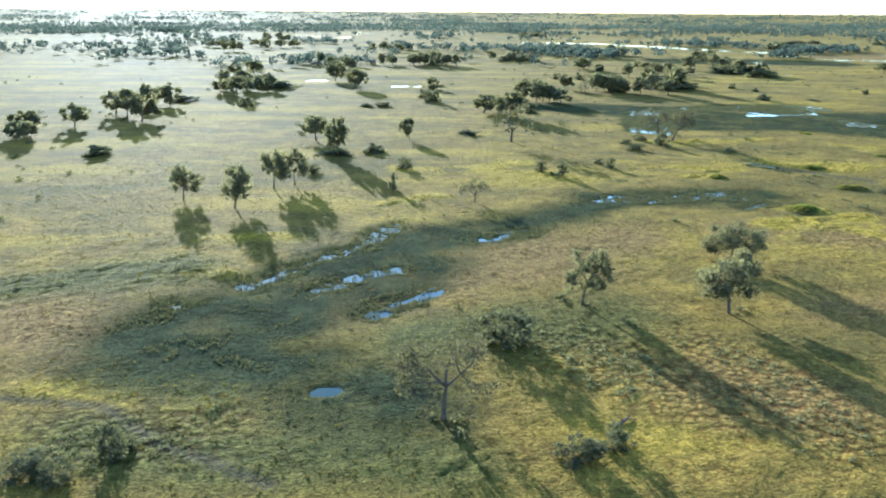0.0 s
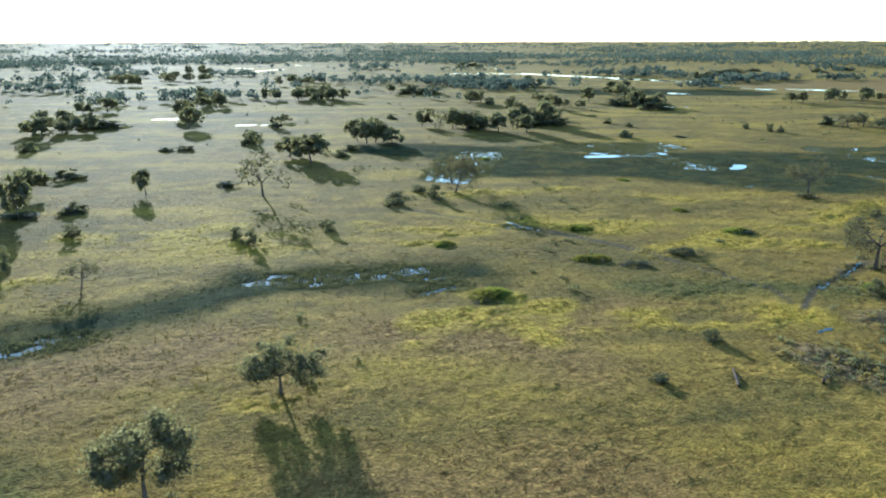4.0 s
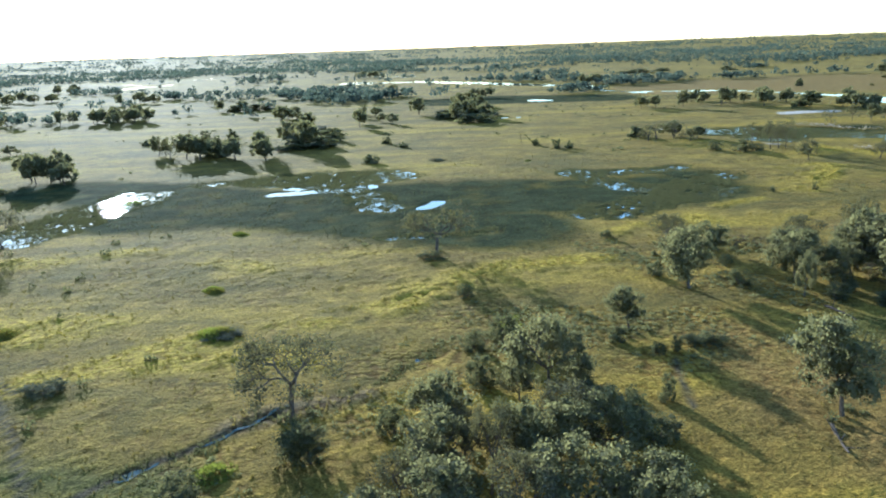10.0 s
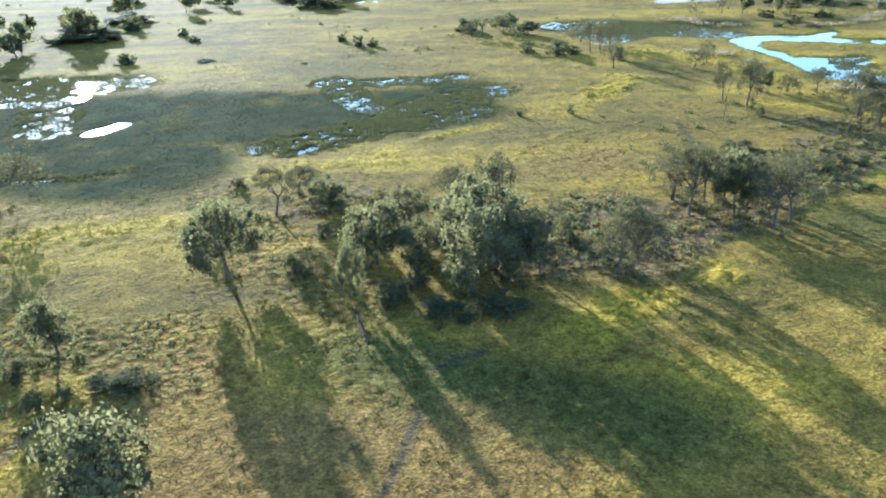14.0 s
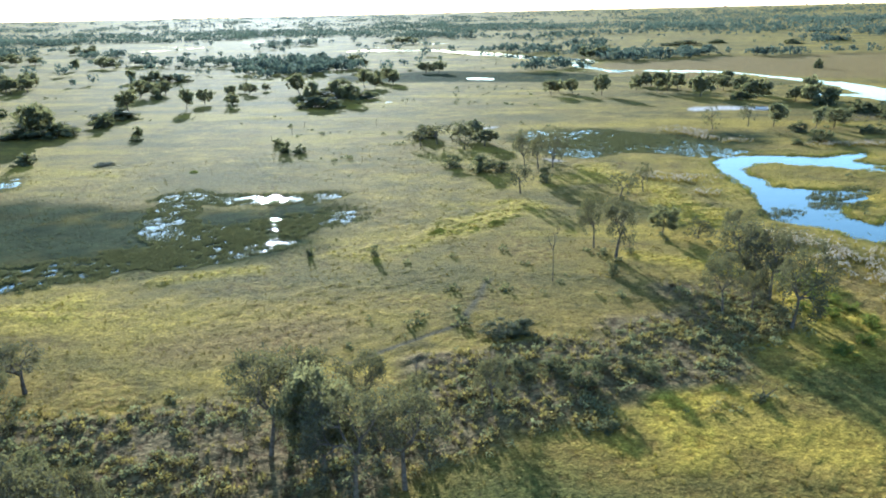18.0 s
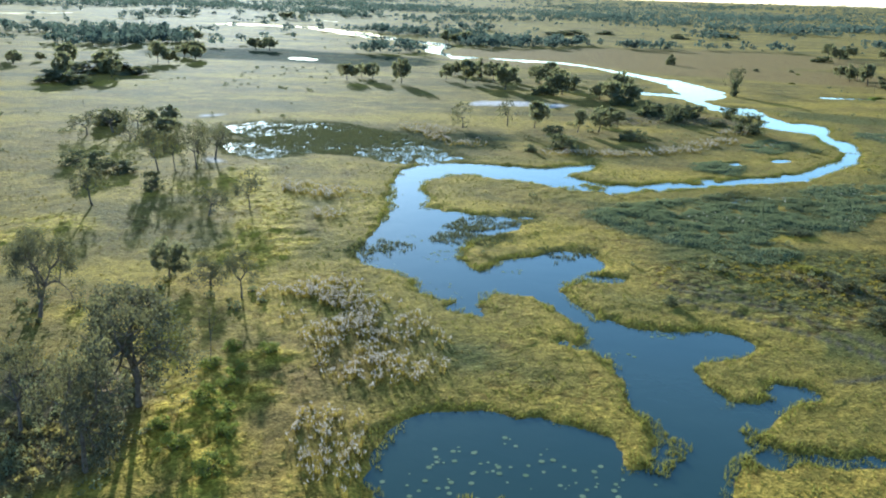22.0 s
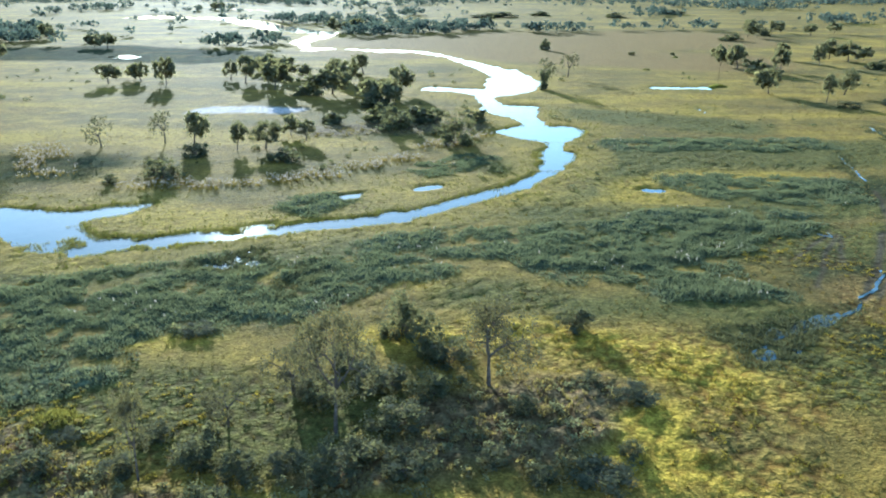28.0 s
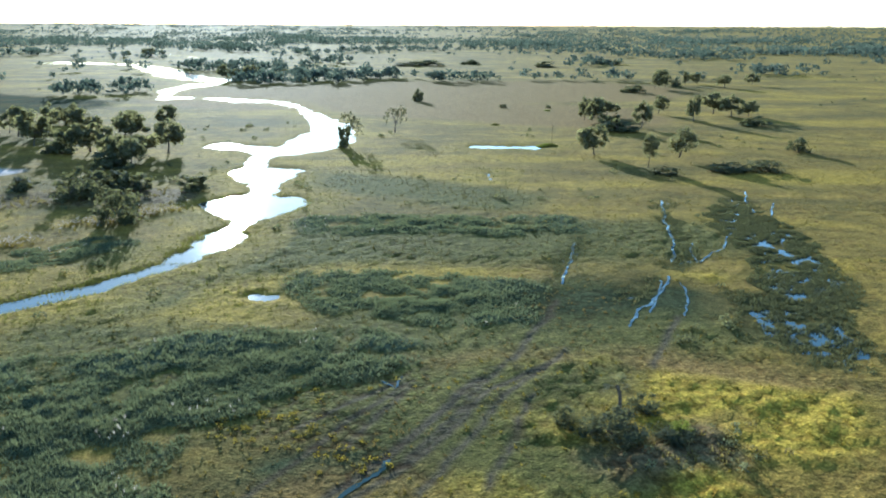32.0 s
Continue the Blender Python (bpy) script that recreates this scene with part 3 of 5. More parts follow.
LILIES = [(515, 394, 4, 27), (528, 391, 4, 22), (511, 389, 4, 18), (511, 484, 5, 54), (508, 474, 3, 31), (494, 475, 3, 22), (523, 465, 2, 8), (547, 436, 2.5, 13), (537, 428, 1.5, 8), (507, 451, 4, 18), (522, 400, 3, 8), (492, 464, 3, 18)]
GREEN_TREES = []
GREEN_TREES += [(-326.5, 1195.3, 10.2, 16.0), (-315.0, 1206.1, 12.6, 16.0), (-309.9, 1485.1, 13.7, 13.6), (-303.6, 1203.7, 10.2, 13.7), (-297.8, 1454.3, 11.0, 15.7), (-285.6, 1492.0, 13.9, 17.5), (-284.5, 1095.2, 12.8, 10.6), (-276.2, 1244.2, 12.5, 15.5), (-274.3, 1104.3, 14.8, 13.4), (-273.4, 1447.0, 10.7, 18.1), (-264.1, 1096.3, 13.7, 10.3), (-261.2, 1443.4, 11.9, 12.7), (-260.9, 1246.7, 13.2, 15.6), (-245.6, 1170.1, 14.5, 15.8), (-230.4, 1209.4, 12.1, 18.0)]
GREEN_TREES += [(-215.1, 1223.9, 11.3, 22.4), (-192.3, 377.0, 11.2, 13.1), (-189.7, 364.6, 7.8, 11.9), (-181.2, 355.6, 9.0, 12.1), (-180.1, 400.0, 12.6, 13.1), (-178.6, 449.0, 12.9, 16.0), (-178.2, 713.6, 10.4, 14.7), (-174.2, 489.2, 13.1, 13.1), (-166.6, 433.7, 15.7, 13.7), (-165.8, 734.0, 11.6, 14.8), (-163.4, 495.3, 14.0, 15.2), (-156.0, 598.2, 13.8, 13.3), (-154.7, 421.8, 14.4, 17.2), (-149.2, 566.8, 10.0, 13.6), (-145.1, 599.9, 13.4, 15.5)]
GREEN_TREES += [(-136.8, 551.8, 13.1, 17.5), (-134.1, 573.7, 10.2, 12.2), (-126.2, 874.2, 12.8, 9.8), (-124.5, 588.9, 12.4, 18.5), (-117.5, 874.3, 10.9, 11.0), (-106.0, 794.8, 12.8, 15.1), (-95.2, 761.2, 10.6, 14.2), (-95.0, 816.5, 11.4, 11.4), (-88.2, 1104.2, 12.9, 11.1), (-85.2, 778.7, 14.1, 14.8), (-84.9, 668.1, 15.0, 14.9), (-79.3, 244.9, 11.6, 9.7), (-77.3, 1139.7, 13.0, 16.2), (-66.4, 1122.0, 9.6, 12.3), (-63.4, 603.7, 15.0, 17.2)]
GREEN_TREES += [(-61.3, 235.8, 13.2, 11.5), (-59.4, 856.5, 12.7, 10.2), (-55.5, 1121.6, 11.2, 15.5), (-55.4, 362.3, 11.4, 15.7), (-54.7, 262.0, 13.9, 10.5), (-49.6, 858.0, 10.1, 10.8), (-48.8, 267.5, 12.8, 10.1), (-40.9, 322.3, 16.1, 9.4), (-31.8, 857.1, 10.9, 11.2), (-27.5, 868.4, 11.7, 12.0), (-27.2, 852.4, 13.3, 13.0), (-21.9, 878.6, 12.9, 12.5), (-16.5, 874.9, 9.8, 16.3), (-15.9, 859.7, 12.8, 15.9), (-13.7, 367.5, 10.3, 8.6)]
GREEN_TREES += [(-12.1, 889.8, 9.8, 14.6), (-6.2, 644.8, 6.7, 10.0), (-5.5, 893.6, 13.7, 14.7), (-4.6, 829.0, 11.4, 13.4), (-2.2, 876.9, 13.3, 11.6), (5.6, 842.6, 11.8, 13.2), (6.8, 846.7, 12.3, 16.4), (16.6, 853.2, 13.8, 14.4), (25.3, 469.4, 10.6, 20.4), (29.3, 154.8, 12.0, 9.3), (39.0, 448.4, 14.3, 17.3), (55.2, 530.4, 13.6, 13.2), (57.8, 942.8, 11.0, 9.6), (57.8, 150.5, 13.3, 13.2), (61.2, 520.7, 14.8, 12.5)]
GREEN_TREES += [(65.9, 540.3, 13.8, 13.6), (66.1, 525.5, 13.2, 12.5), (69.6, 184.0, 10.2, 12.9), (70.4, 525.4, 10.7, 10.7), (76.3, 515.6, 10.7, 12.2), (79.9, 944.4, 10.3, 12.8), (92.7, 610.7, 12.2, 11.6), (112.8, 592.9, 14.3, 16.7), (115.9, 609.0, 9.9, 9.6), (122.2, 584.0, 13.1, 17.3), (131.5, 588.4, 9.7, 11.7), (135.6, 805.7, 12.8, 18.5), (138.2, 832.3, 9.3, 11.9), (142.1, 579.8, 12.7, 15.1), (147.2, 822.7, 11.1, 13.2)]
GREEN_TREES += [(153.0, 595.6, 13.5, 12.9), (159.6, 1657.9, 10.4, 12.2), (159.7, 572.2, 12.1, 13.5), (163.2, 641.9, 15.0, 15.6), (166.5, 727.4, 13.3, 13.8), (170.8, 1699.6, 11.3, 16.7), (176.8, 613.4, 17.0, 17.8), (182.0, 1670.3, 11.8, 12.3), (193.3, 1668.0, 12.8, 16.8), (201.2, 841.0, 8.0, 8.3), (201.5, 764.3, 10.3, 10.5), (202.7, 812.7, 8.0, 11.5), (202.9, 732.8, 13.1, 9.7), (204.5, 1678.0, 10.2, 13.2), (211.5, 822.8, 8.1, 10.5)]
GREEN_TREES += [(214.1, 850.4, 6.4, 7.1), (216.6, 242.7, 6.7, 6.6), (218.1, 770.2, 7.1, 8.0), (226.0, 219.1, 9.2, 10.4), (226.5, 748.8, 9.2, 9.0), (227.4, 1101.9, 13.5, 13.3), (232.2, 234.5, 11.1, 10.7), (235.0, 219.1, 12.0, 12.3), (235.9, 248.0, 11.5, 9.9), (238.9, 1087.1, 10.1, 12.5), (245.9, 233.6, 13.2, 8.8), (248.9, 823.4, 15.0, 14.4), (251.1, 219.3, 13.3, 12.8), (251.4, 236.7, 11.6, 9.8), (254.0, 258.7, 15.4, 12.9)]
GREEN_TREES += [(257.4, 277.8, 8.9, 5.0), (258.6, 238.8, 10.9, 11.6), (260.2, 223.9, 10.1, 10.7), (260.2, 214.9, 10.7, 9.2), (276.2, 290.9, 9.7, 8.0), (277.2, 762.7, 14.4, 13.5), (287.2, 870.3, 14.2, 12.7), (287.3, 919.3, 10.8, 13.4), (288.7, 791.9, 13.6, 16.4), (296.5, 864.5, 11.1, 12.3), (297.2, 247.7, 16.3, 14.2), (297.5, 315.5, 15.6, 14.3), (299.2, 910.5, 12.6, 13.3), (300.1, 770.3, 13.6, 12.5), (305.9, 890.5, 10.8, 9.5)]
GREEN_TREES += [(314.0, 347.0, 8.5, 10.0), (315.3, 1014.8, 10.4, 16.3), (319.7, 304.6, 11.1, 4.1), (324.2, 318.0, 13.1, 12.7), (328.3, 1009.6, 12.6, 15.2), (329.9, 334.8, 9.5, 10.2), (334.1, 314.4, 10.1, 11.9), (338.7, 319.9, 11.7, 11.4), (340.1, 303.9, 17.0, 14.4), (342.0, 322.5, 16.9, 11.2), (345.0, 313.3, 16.1, 18.5), (347.5, 308.0, 10.7, 11.0), (393.2, 610.8, 8.9, 14.1), (398.2, 332.5, 15.7, 9.8), (400.7, 590.8, 7.3, 11.7)]
GREEN_TREES += [(430.8, 800.2, 10.1, 12.5), (436.2, 820.0, 9.2, 9.3), (445.5, 807.3, 10.5, 11.1), (456.7, 450.4, 8.3, 7.8), (464.2, 795.7, 14.7, 10.4), (469.0, 1188.7, 14.9, 12.8), (480.2, 1193.6, 9.9, 12.8), (489.3, 822.6, 11.5, 8.3), (491.4, 1200.6, 13.0, 14.7), (493.7, 859.4, 9.0, 10.5), (501.1, 861.8, 10.4, 12.2), (501.7, 809.3, 14.6, 13.8), (503.6, 857.4, 8.0, 14.4), (510.4, 821.8, 15.0, 10.6), (518.9, 832.8, 11.7, 13.9)]
GREEN_TREES += [(525.3, 781.6, 16.3, 15.1), (529.7, 829.7, 7.9, 11.1), (535.3, 647.1, 11.5, 10.4), (546.0, 832.9, 10.5, 12.7), (547.5, 821.2, 11.7, 11.3), (552.5, 639.9, 10.0, 7.4), (556.2, 807.7, 12.6, 14.0), (556.8, 769.3, 12.5, 16.9), (557.2, 851.9, 11.5, 14.0), (561.3, 642.3, 10.2, 10.8), (563.9, 664.8, 8.6, 6.8), (571.2, 657.8, 7.5, 7.8), (575.9, 754.2, 9.8, 12.1), (579.9, 739.5, 11.3, 10.2), (585.1, 754.0, 9.9, 12.0)]
GREEN_TREES += [(588.8, 737.4, 10.5, 13.0), (588.9, 771.6, 15.0, 14.3), (763.7, 783.3, 12.2, 12.9), (770.9, 906.8, 13.2, 8.3), (776.9, 937.1, 9.5, 9.5), (777.2, 891.6, 14.6, 14.2), (786.0, 929.0, 8.8, 12.8), (797.8, 878.2, 15.0, 10.0), (818.6, 947.9, 11.3, 9.8), (831.3, 910.2, 15.0, 8.6), (849.1, 1137.9, 14.4, 11.7), (851.9, 952.1, 13.3, 14.0), (858.3, 1142.0, 11.5, 9.5), (859.1, 937.8, 13.7, 15.6), (862.0, 1180.3, 13.9, 14.3)]
GREEN_TREES += [(869.2, 939.0, 9.5, 11.8), (883.5, 1183.5, 12.6, 6.9), (897.3, 1203.1, 9.8, 14.6), (911.9, 1163.2, 10.8, 15.9), (942.4, 1192.2, 11.8, 13.1)]
GREEN_TREES += [(781.4, 758.2, 13.4, 6.5), (797.6, 781.3, 12.7, 11.9)]
BARE_TREES = []
BARE_TREES += [(0.8, 106.7, 14.1, 15.9), (11.0, 245.3, 7.5, 9.9), (32.3, 363.1, 17.0, 21.0), (104.5, 590.7, 13.4, 11.1), (105.7, 390.5, 12.9, 19.6), (106.3, 368.4, 14.9, 18.9), (212.1, 257.4, 15.9, 18.6), (228.9, 229.4, 10.0, 9.6), (237.9, 238.7, 8.6, 10.3), (240.3, 356.5, 14.7, 19.2), (241.3, 231.8, 13.3, 8.1), (243.4, 219.1, 13.1, 13.2), (249.1, 259.7, 6.6, 6.7), (255.1, 241.6, 12.0, 14.5), (302.6, 346.9, 11.1, 10.8)]
BARE_TREES += [(306.5, 359.5, 7.7, 11.8), (343.9, 350.9, 8.2, 14.9), (348.2, 333.0, 16.0, 13.2), (353.1, 309.7, 13.8, 9.3), (366.8, 309.1, 13.6, 11.5), (370.0, 310.3, 11.7, 12.8), (372.3, 318.2, 9.1, 7.2), (372.4, 591.1, 7.7, 13.2), (379.2, 597.2, 9.4, 18.2), (388.9, 596.3, 10.4, 14.4), (389.4, 344.9, 12.3, 16.0), (389.7, 335.7, 15.4, 12.6), (392.9, 580.5, 7.7, 8.6), (395.8, 342.8, 13.5, 10.7), (401.6, 345.7, 11.8, 9.7)]
BARE_TREES += [(403.6, 326.1, 16.9, 13.8), (408.8, 342.5, 10.7, 7.4), (409.0, 329.7, 13.3, 13.1), (418.6, 352.1, 8.4, 6.7), (418.7, 498.5, 10.0, 10.3), (419.4, 538.7, 14.9, 9.4), (421.7, 566.4, 11.4, 12.3), (424.1, 539.7, 14.0, 8.7), (429.4, 543.1, 15.2, 9.5), (429.9, 558.6, 12.4, 12.0), (438.5, 437.7, 12.9, 8.5), (443.1, 429.4, 15.1, 13.5), (449.7, 493.4, 8.2, 10.3), (457.6, 500.9, 9.6, 7.7), (460.4, 393.4, 12.3, 9.2)]
BARE_TREES += [(465.4, 447.8, 5.7, 8.7), (465.8, 393.9, 8.7, 7.1), (468.3, 408.9, 14.4, 20.1), (471.2, 402.1, 16.6, 14.6), (471.4, 387.1, 17.0, 12.1), (473.1, 441.9, 9.1, 6.9), (505.8, 641.2, 10.6, 10.3), (524.2, 649.6, 11.6, 9.8), (599.4, 461.0, 12.5, 4.9), (605.8, 473.3, 6.8, 6.7), (612.0, 482.2, 8.2, 10.0), (620.0, 472.1, 17.0, 10.1), (638.8, 486.3, 13.9, 12.1), (658.5, 799.5, 15.0, 12.7), (673.2, 843.9, 13.5, 12.1)]
BUSHES = []
BUSHES += [(-160.7, 516.9, 4.0, 25.7), (-136.5, 321.9, 4.6, 12.3), (-125.4, 614.2, 7.0, 37.6), (-116.0, 489.8, 5.8, 8.8), (-58.7, 405.1, 4.4, 13.5), (-52.1, 90.8, 3.2, 7.4), (-48.0, 88.9, 3.4, 4.8), (-47.0, 290.2, 3.5, 7.8), (-43.8, 492.2, 2.5, 9.4), (-43.5, 96.4, 4.7, 5.8), (-42.8, 326.1, 2.4, 13.9), (-35.4, 495.3, 2.8, 10.4), (-28.7, 334.1, 3.7, 11.8), (-15.3, 262.2, 6.5, 3.4), (-13.2, 297.0, 4.5, 6.3)]
BUSHES += [(-9.2, 544.9, 5.7, 12.4), (-4.8, 517.4, 8.3, 9.6), (-4.7, 604.3, 8.7, 9.2), (12.4, 134.9, 6.7, 12.1), (13.8, 385.1, 2.4, 10.8), (19.5, 96.0, 3.5, 7.1), (24.7, 99.0, 3.8, 4.9), (36.8, 294.6, 3.2, 6.3), (43.9, 286.1, 5.6, 4.8), (50.3, 469.5, 3.2, 10.7), (55.2, 493.2, 3.4, 11.2), (62.0, 311.9, 2.5, 4.5), (64.7, 302.7, 4.2, 4.1), (69.8, 666.3, 3.7, 8.2), (76.5, 939.2, 7.0, 23.8)]
BUSHES += [(83.1, 345.4, 3.7, 9.4), (83.7, 361.1, 2.2, 7.8), (91.6, 369.8, 2.9, 6.9), (97.4, 943.8, 7.0, 31.3), (98.5, 356.9, 5.7, 7.3), (99.5, 700.1, 5.7, 7.2), (116.4, 697.6, 6.2, 9.9), (129.9, 598.6, 12.7, 17.5), (135.6, 187.1, 1.8, 4.4), (150.3, 262.4, 1.0, 8.3), (151.5, 206.8, 2.6, 4.2), (153.0, 794.9, 7.6, 9.4), (166.5, 273.4, 2.0, 8.9), (173.9, 622.5, 7.0, 35.8), (178.8, 685.9, 7.0, 31.2)]
BUSHES += [(182.7, 619.4, 7.0, 25.8), (190.1, 654.6, 8.1, 14.3), (192.1, 299.1, 1.0, 9.4), (200.4, 234.3, 4.3, 6.4), (214.5, 243.5, 7.0, 5.7), (216.9, 546.4, 5.2, 10.3), (219.0, 225.0, 5.5, 7.2), (223.2, 627.8, 4.6, 5.6), (228.2, 250.3, 5.3, 4.9), (233.5, 606.1, 3.3, 6.2), (238.9, 265.5, 1.4, 2.8), (239.0, 353.9, 2.2, 8.1), (243.6, 284.1, 4.2, 4.8), (243.8, 266.7, 5.7, 6.5), (245.2, 316.9, 3.2, 4.4)]
BUSHES += [(248.8, 546.1, 1.0, 10.7), (250.1, 286.5, 6.7, 6.1), (251.8, 275.1, 4.8, 4.1), (259.2, 264.8, 5.8, 6.6), (261.4, 256.5, 4.1, 6.8), (266.1, 252.8, 4.2, 4.2), (267.0, 243.4, 4.8, 8.0), (267.8, 259.4, 2.1, 2.3), (272.0, 285.1, 3.0, 4.7), (272.6, 781.7, 7.0, 25.5), (272.9, 256.8, 5.0, 3.0), (277.4, 276.5, 2.5, 3.5), (281.0, 797.4, 7.0, 41.0), (281.6, 277.8, 3.4, 2.2), (286.2, 280.6, 2.5, 6.4)]
BUSHES += [(288.0, 737.8, 7.0, 27.9), (290.0, 281.3, 2.3, 6.5), (291.2, 367.8, 2.6, 4.6), (292.9, 326.4, 3.7, 4.7), (297.9, 796.2, 7.0, 29.5), (307.5, 592.1, 4.2, 5.2), (309.9, 315.9, 4.2, 5.2), (313.3, 333.8, 3.1, 4.2), (315.9, 574.4, 5.5, 6.0), (322.9, 574.2, 4.2, 5.8), (326.4, 302.9, 3.8, 6.3), (331.3, 307.7, 2.9, 6.3), (335.6, 296.2, 3.1, 8.7), (344.7, 297.7, 3.3, 9.1), (361.4, 325.1, 5.7, 5.3)]
BUSHES += [(369.1, 427.4, 3.2, 2.3), (372.0, 611.6, 7.2, 11.6), (385.4, 427.7, 3.5, 2.3), (391.7, 543.0, 4.9, 9.1), (402.3, 534.2, 6.2, 10.9), (409.2, 535.8, 4.5, 11.1), (418.0, 363.4, 2.3, 5.8), (418.3, 380.8, 2.4, 8.9), (421.9, 382.4, 2.4, 7.4), (422.8, 363.5, 2.9, 4.9), (426.8, 516.8, 5.3, 6.3), (427.5, 364.3, 3.6, 4.9), (432.6, 359.8, 4.3, 4.7), (435.4, 366.2, 1.9, 3.7), (435.5, 346.5, 1.9, 3.5)]
BUSHES += [(440.1, 366.7, 1.8, 4.5), (441.4, 416.3, 3.2, 3.0), (443.5, 363.4, 2.9, 3.6), (458.4, 356.9, 1.6, 2.3), (531.3, 594.5, 2.9, 5.7), (543.1, 630.7, 4.5, 10.8), (543.2, 601.8, 6.3, 11.8), (546.9, 764.0, 10.5, 13.7), (550.1, 449.3, 2.0, 3.0), (572.4, 624.8, 6.0, 10.6), (573.8, 693.2, 4.6, 11.1), (582.8, 733.1, 8.0, 14.8), (586.0, 461.7, 2.7, 6.0), (586.1, 468.6, 1.1, 5.0), (586.2, 444.3, 3.6, 9.2)]
BUSHES += [(589.6, 696.3, 7.5, 13.1), (591.5, 500.6, 1.5, 6.0), (593.0, 441.1, 1.6, 5.0), (595.7, 462.2, 2.0, 5.1), (596.8, 701.6, 5.6, 13.5), (597.9, 470.2, 2.0, 5.1), (599.4, 679.7, 9.7, 14.8), (604.8, 696.7, 6.7, 13.2), (605.1, 464.3, 4.4, 7.1), (609.5, 455.6, 4.0, 5.8), (611.0, 462.4, 3.3, 5.5), (611.8, 692.7, 6.4, 10.5), (615.5, 464.9, 1.7, 5.5), (616.0, 480.3, 3.9, 6.2), (616.8, 672.5, 3.3, 8.2)]
BUSHES += [(618.6, 490.7, 4.0, 6.7), (619.4, 1471.3, 7.0, 56.7), (621.2, 463.6, 3.5, 7.4), (623.0, 484.7, 3.8, 9.5), (623.9, 653.7, 10.1, 13.0), (624.4, 466.9, 3.1, 6.2), (624.8, 501.7, 8.1, 7.7), (627.4, 474.9, 3.7, 8.0), (627.6, 696.6, 5.1, 10.7), (629.3, 495.3, 7.1, 6.3), (630.1, 464.1, 2.8, 6.7), (631.0, 481.8, 4.6, 6.2), (632.8, 493.5, 3.7, 8.0), (639.6, 467.7, 1.9, 4.8), (643.8, 479.3, 2.4, 4.2)]
BUSHES += [(645.4, 464.6, 2.0, 4.0), (652.3, 464.9, 1.7, 8.1), (652.4, 506.8, 3.6, 6.5), (652.5, 487.3, 1.8, 4.4), (656.3, 469.8, 1.9, 3.5), (658.7, 792.4, 10.2, 7.2), (658.8, 483.8, 1.7, 7.1), (667.2, 1009.3, 9.5, 7.9), (679.2, 1516.8, 7.0, 29.7), (725.4, 970.5, 2.3, 5.1), (735.9, 549.0, 2.7, 3.5), (739.3, 546.5, 2.8, 4.2), (742.8, 546.4, 3.7, 8.4), (747.0, 553.9, 2.5, 4.9)]
BUSHES += [(750.0, 546.0, 1.9, 6.2), (754.0, 973.8, 2.0, 3.7), (774.0, 1465.8, 7.0, 28.3), (779.2, 872.2, 8.1, 14.1), (784.3, 859.0, 7.0, 20.1), (784.9, 742.3, 3.3, 10.5), (808.6, 752.2, 2.9, 17.5), (823.2, 753.2, 4.3, 15.6), (825.7, 1103.3, 6.1, 18.4), (850.8, 801.4, 7.1, 10.5), (859.8, 893.9, 5.5, 16.2), (862.0, 1552.5, 7.0, 38.5), (870.6, 1164.9, 7.3, 10.2)]
DEAD_TREES = []
DEAD_TREES += [(-58.5, 171.1, 4.7, 3.3), (-22.0, 274.9, 4.3, 3.5), (261.4, 288.5, 3.7, 1.5), (268.7, 303.3, 2.0, 1.0), (292.0, 660.2, 4.7, 3.8), (301.6, 601.9, 5.5, 5.0), (303.9, 646.4, 5.3, 4.1), (304.2, 625.3, 5.4, 5.0), (340.3, 654.6, 5.9, 3.4), (405.9, 360.3, 6.2, 5.0), (417.1, 578.8, 6.3, 5.3), (428.1, 411.3, 15.3, 4.9), (476.1, 416.2, 11.1, 4.3), (748.1, 817.3, 12.5, 4.4)]
LIME_BUSHES = []
LIME_BUSHES += [(252.4, 294.4, 3.0, 4.4), (750.8, 547.6, 2.2, 3.6)]
LIME_BUSHES += [(477, 414, 1.8, 3.8), (481, 413, 1.6, 3.4), (479, 404, 2.2, 4.2), (483, 401, 1.9, 3.6), (480, 392, 2.0, 4.0), (485, 396, 1.8, 3.4), (485, 388, 2.1, 4.2), (482, 380, 1.9, 3.8), (477, 376, 2.0, 4.4), (481, 409, 1.6, 3.2), (484, 419, 1.8, 3.6), (478, 421, 1.6, 3.4), (488, 381, 1.5, 3.0), (476, 397, 1.7, 3.2)]
PALMS = []
PALMS += [(743.4, 552.0, 6.7, 4.5)]


def lattice(x, y, size, seed):
    """Smooth value noise from 0 to 1."""
    u, v = x / size + seed * 17.3, y / size - seed * 9.1
    i, j = np.floor(u), np.floor(v)
    a, b = u - i, v - j
    a, b = a * a * (3 - 2 * a), b * b * (3 - 2 * b)

    def h(p, q):
        s = np.sin(p * 127.1 + q * 311.7 + seed * 74.7) * 43758.5453
        return s - np.floor(s)
    return (h(i, j) * (1 - a) + h(i + 1, j) * a) * (1 - b) + (h(i, j + 1) * (1 - a) + h(i + 1, j + 1) * a) * b


def fbm(x, y, size, seed, octaves=3):
    total, amp = 0.0, 0.5
    for k in range(octaves):
        total = total + amp * lattice(x, y, size / 2 ** k, seed + k)
        amp *= 0.5
    return total / (1 - 0.5 ** octaves)


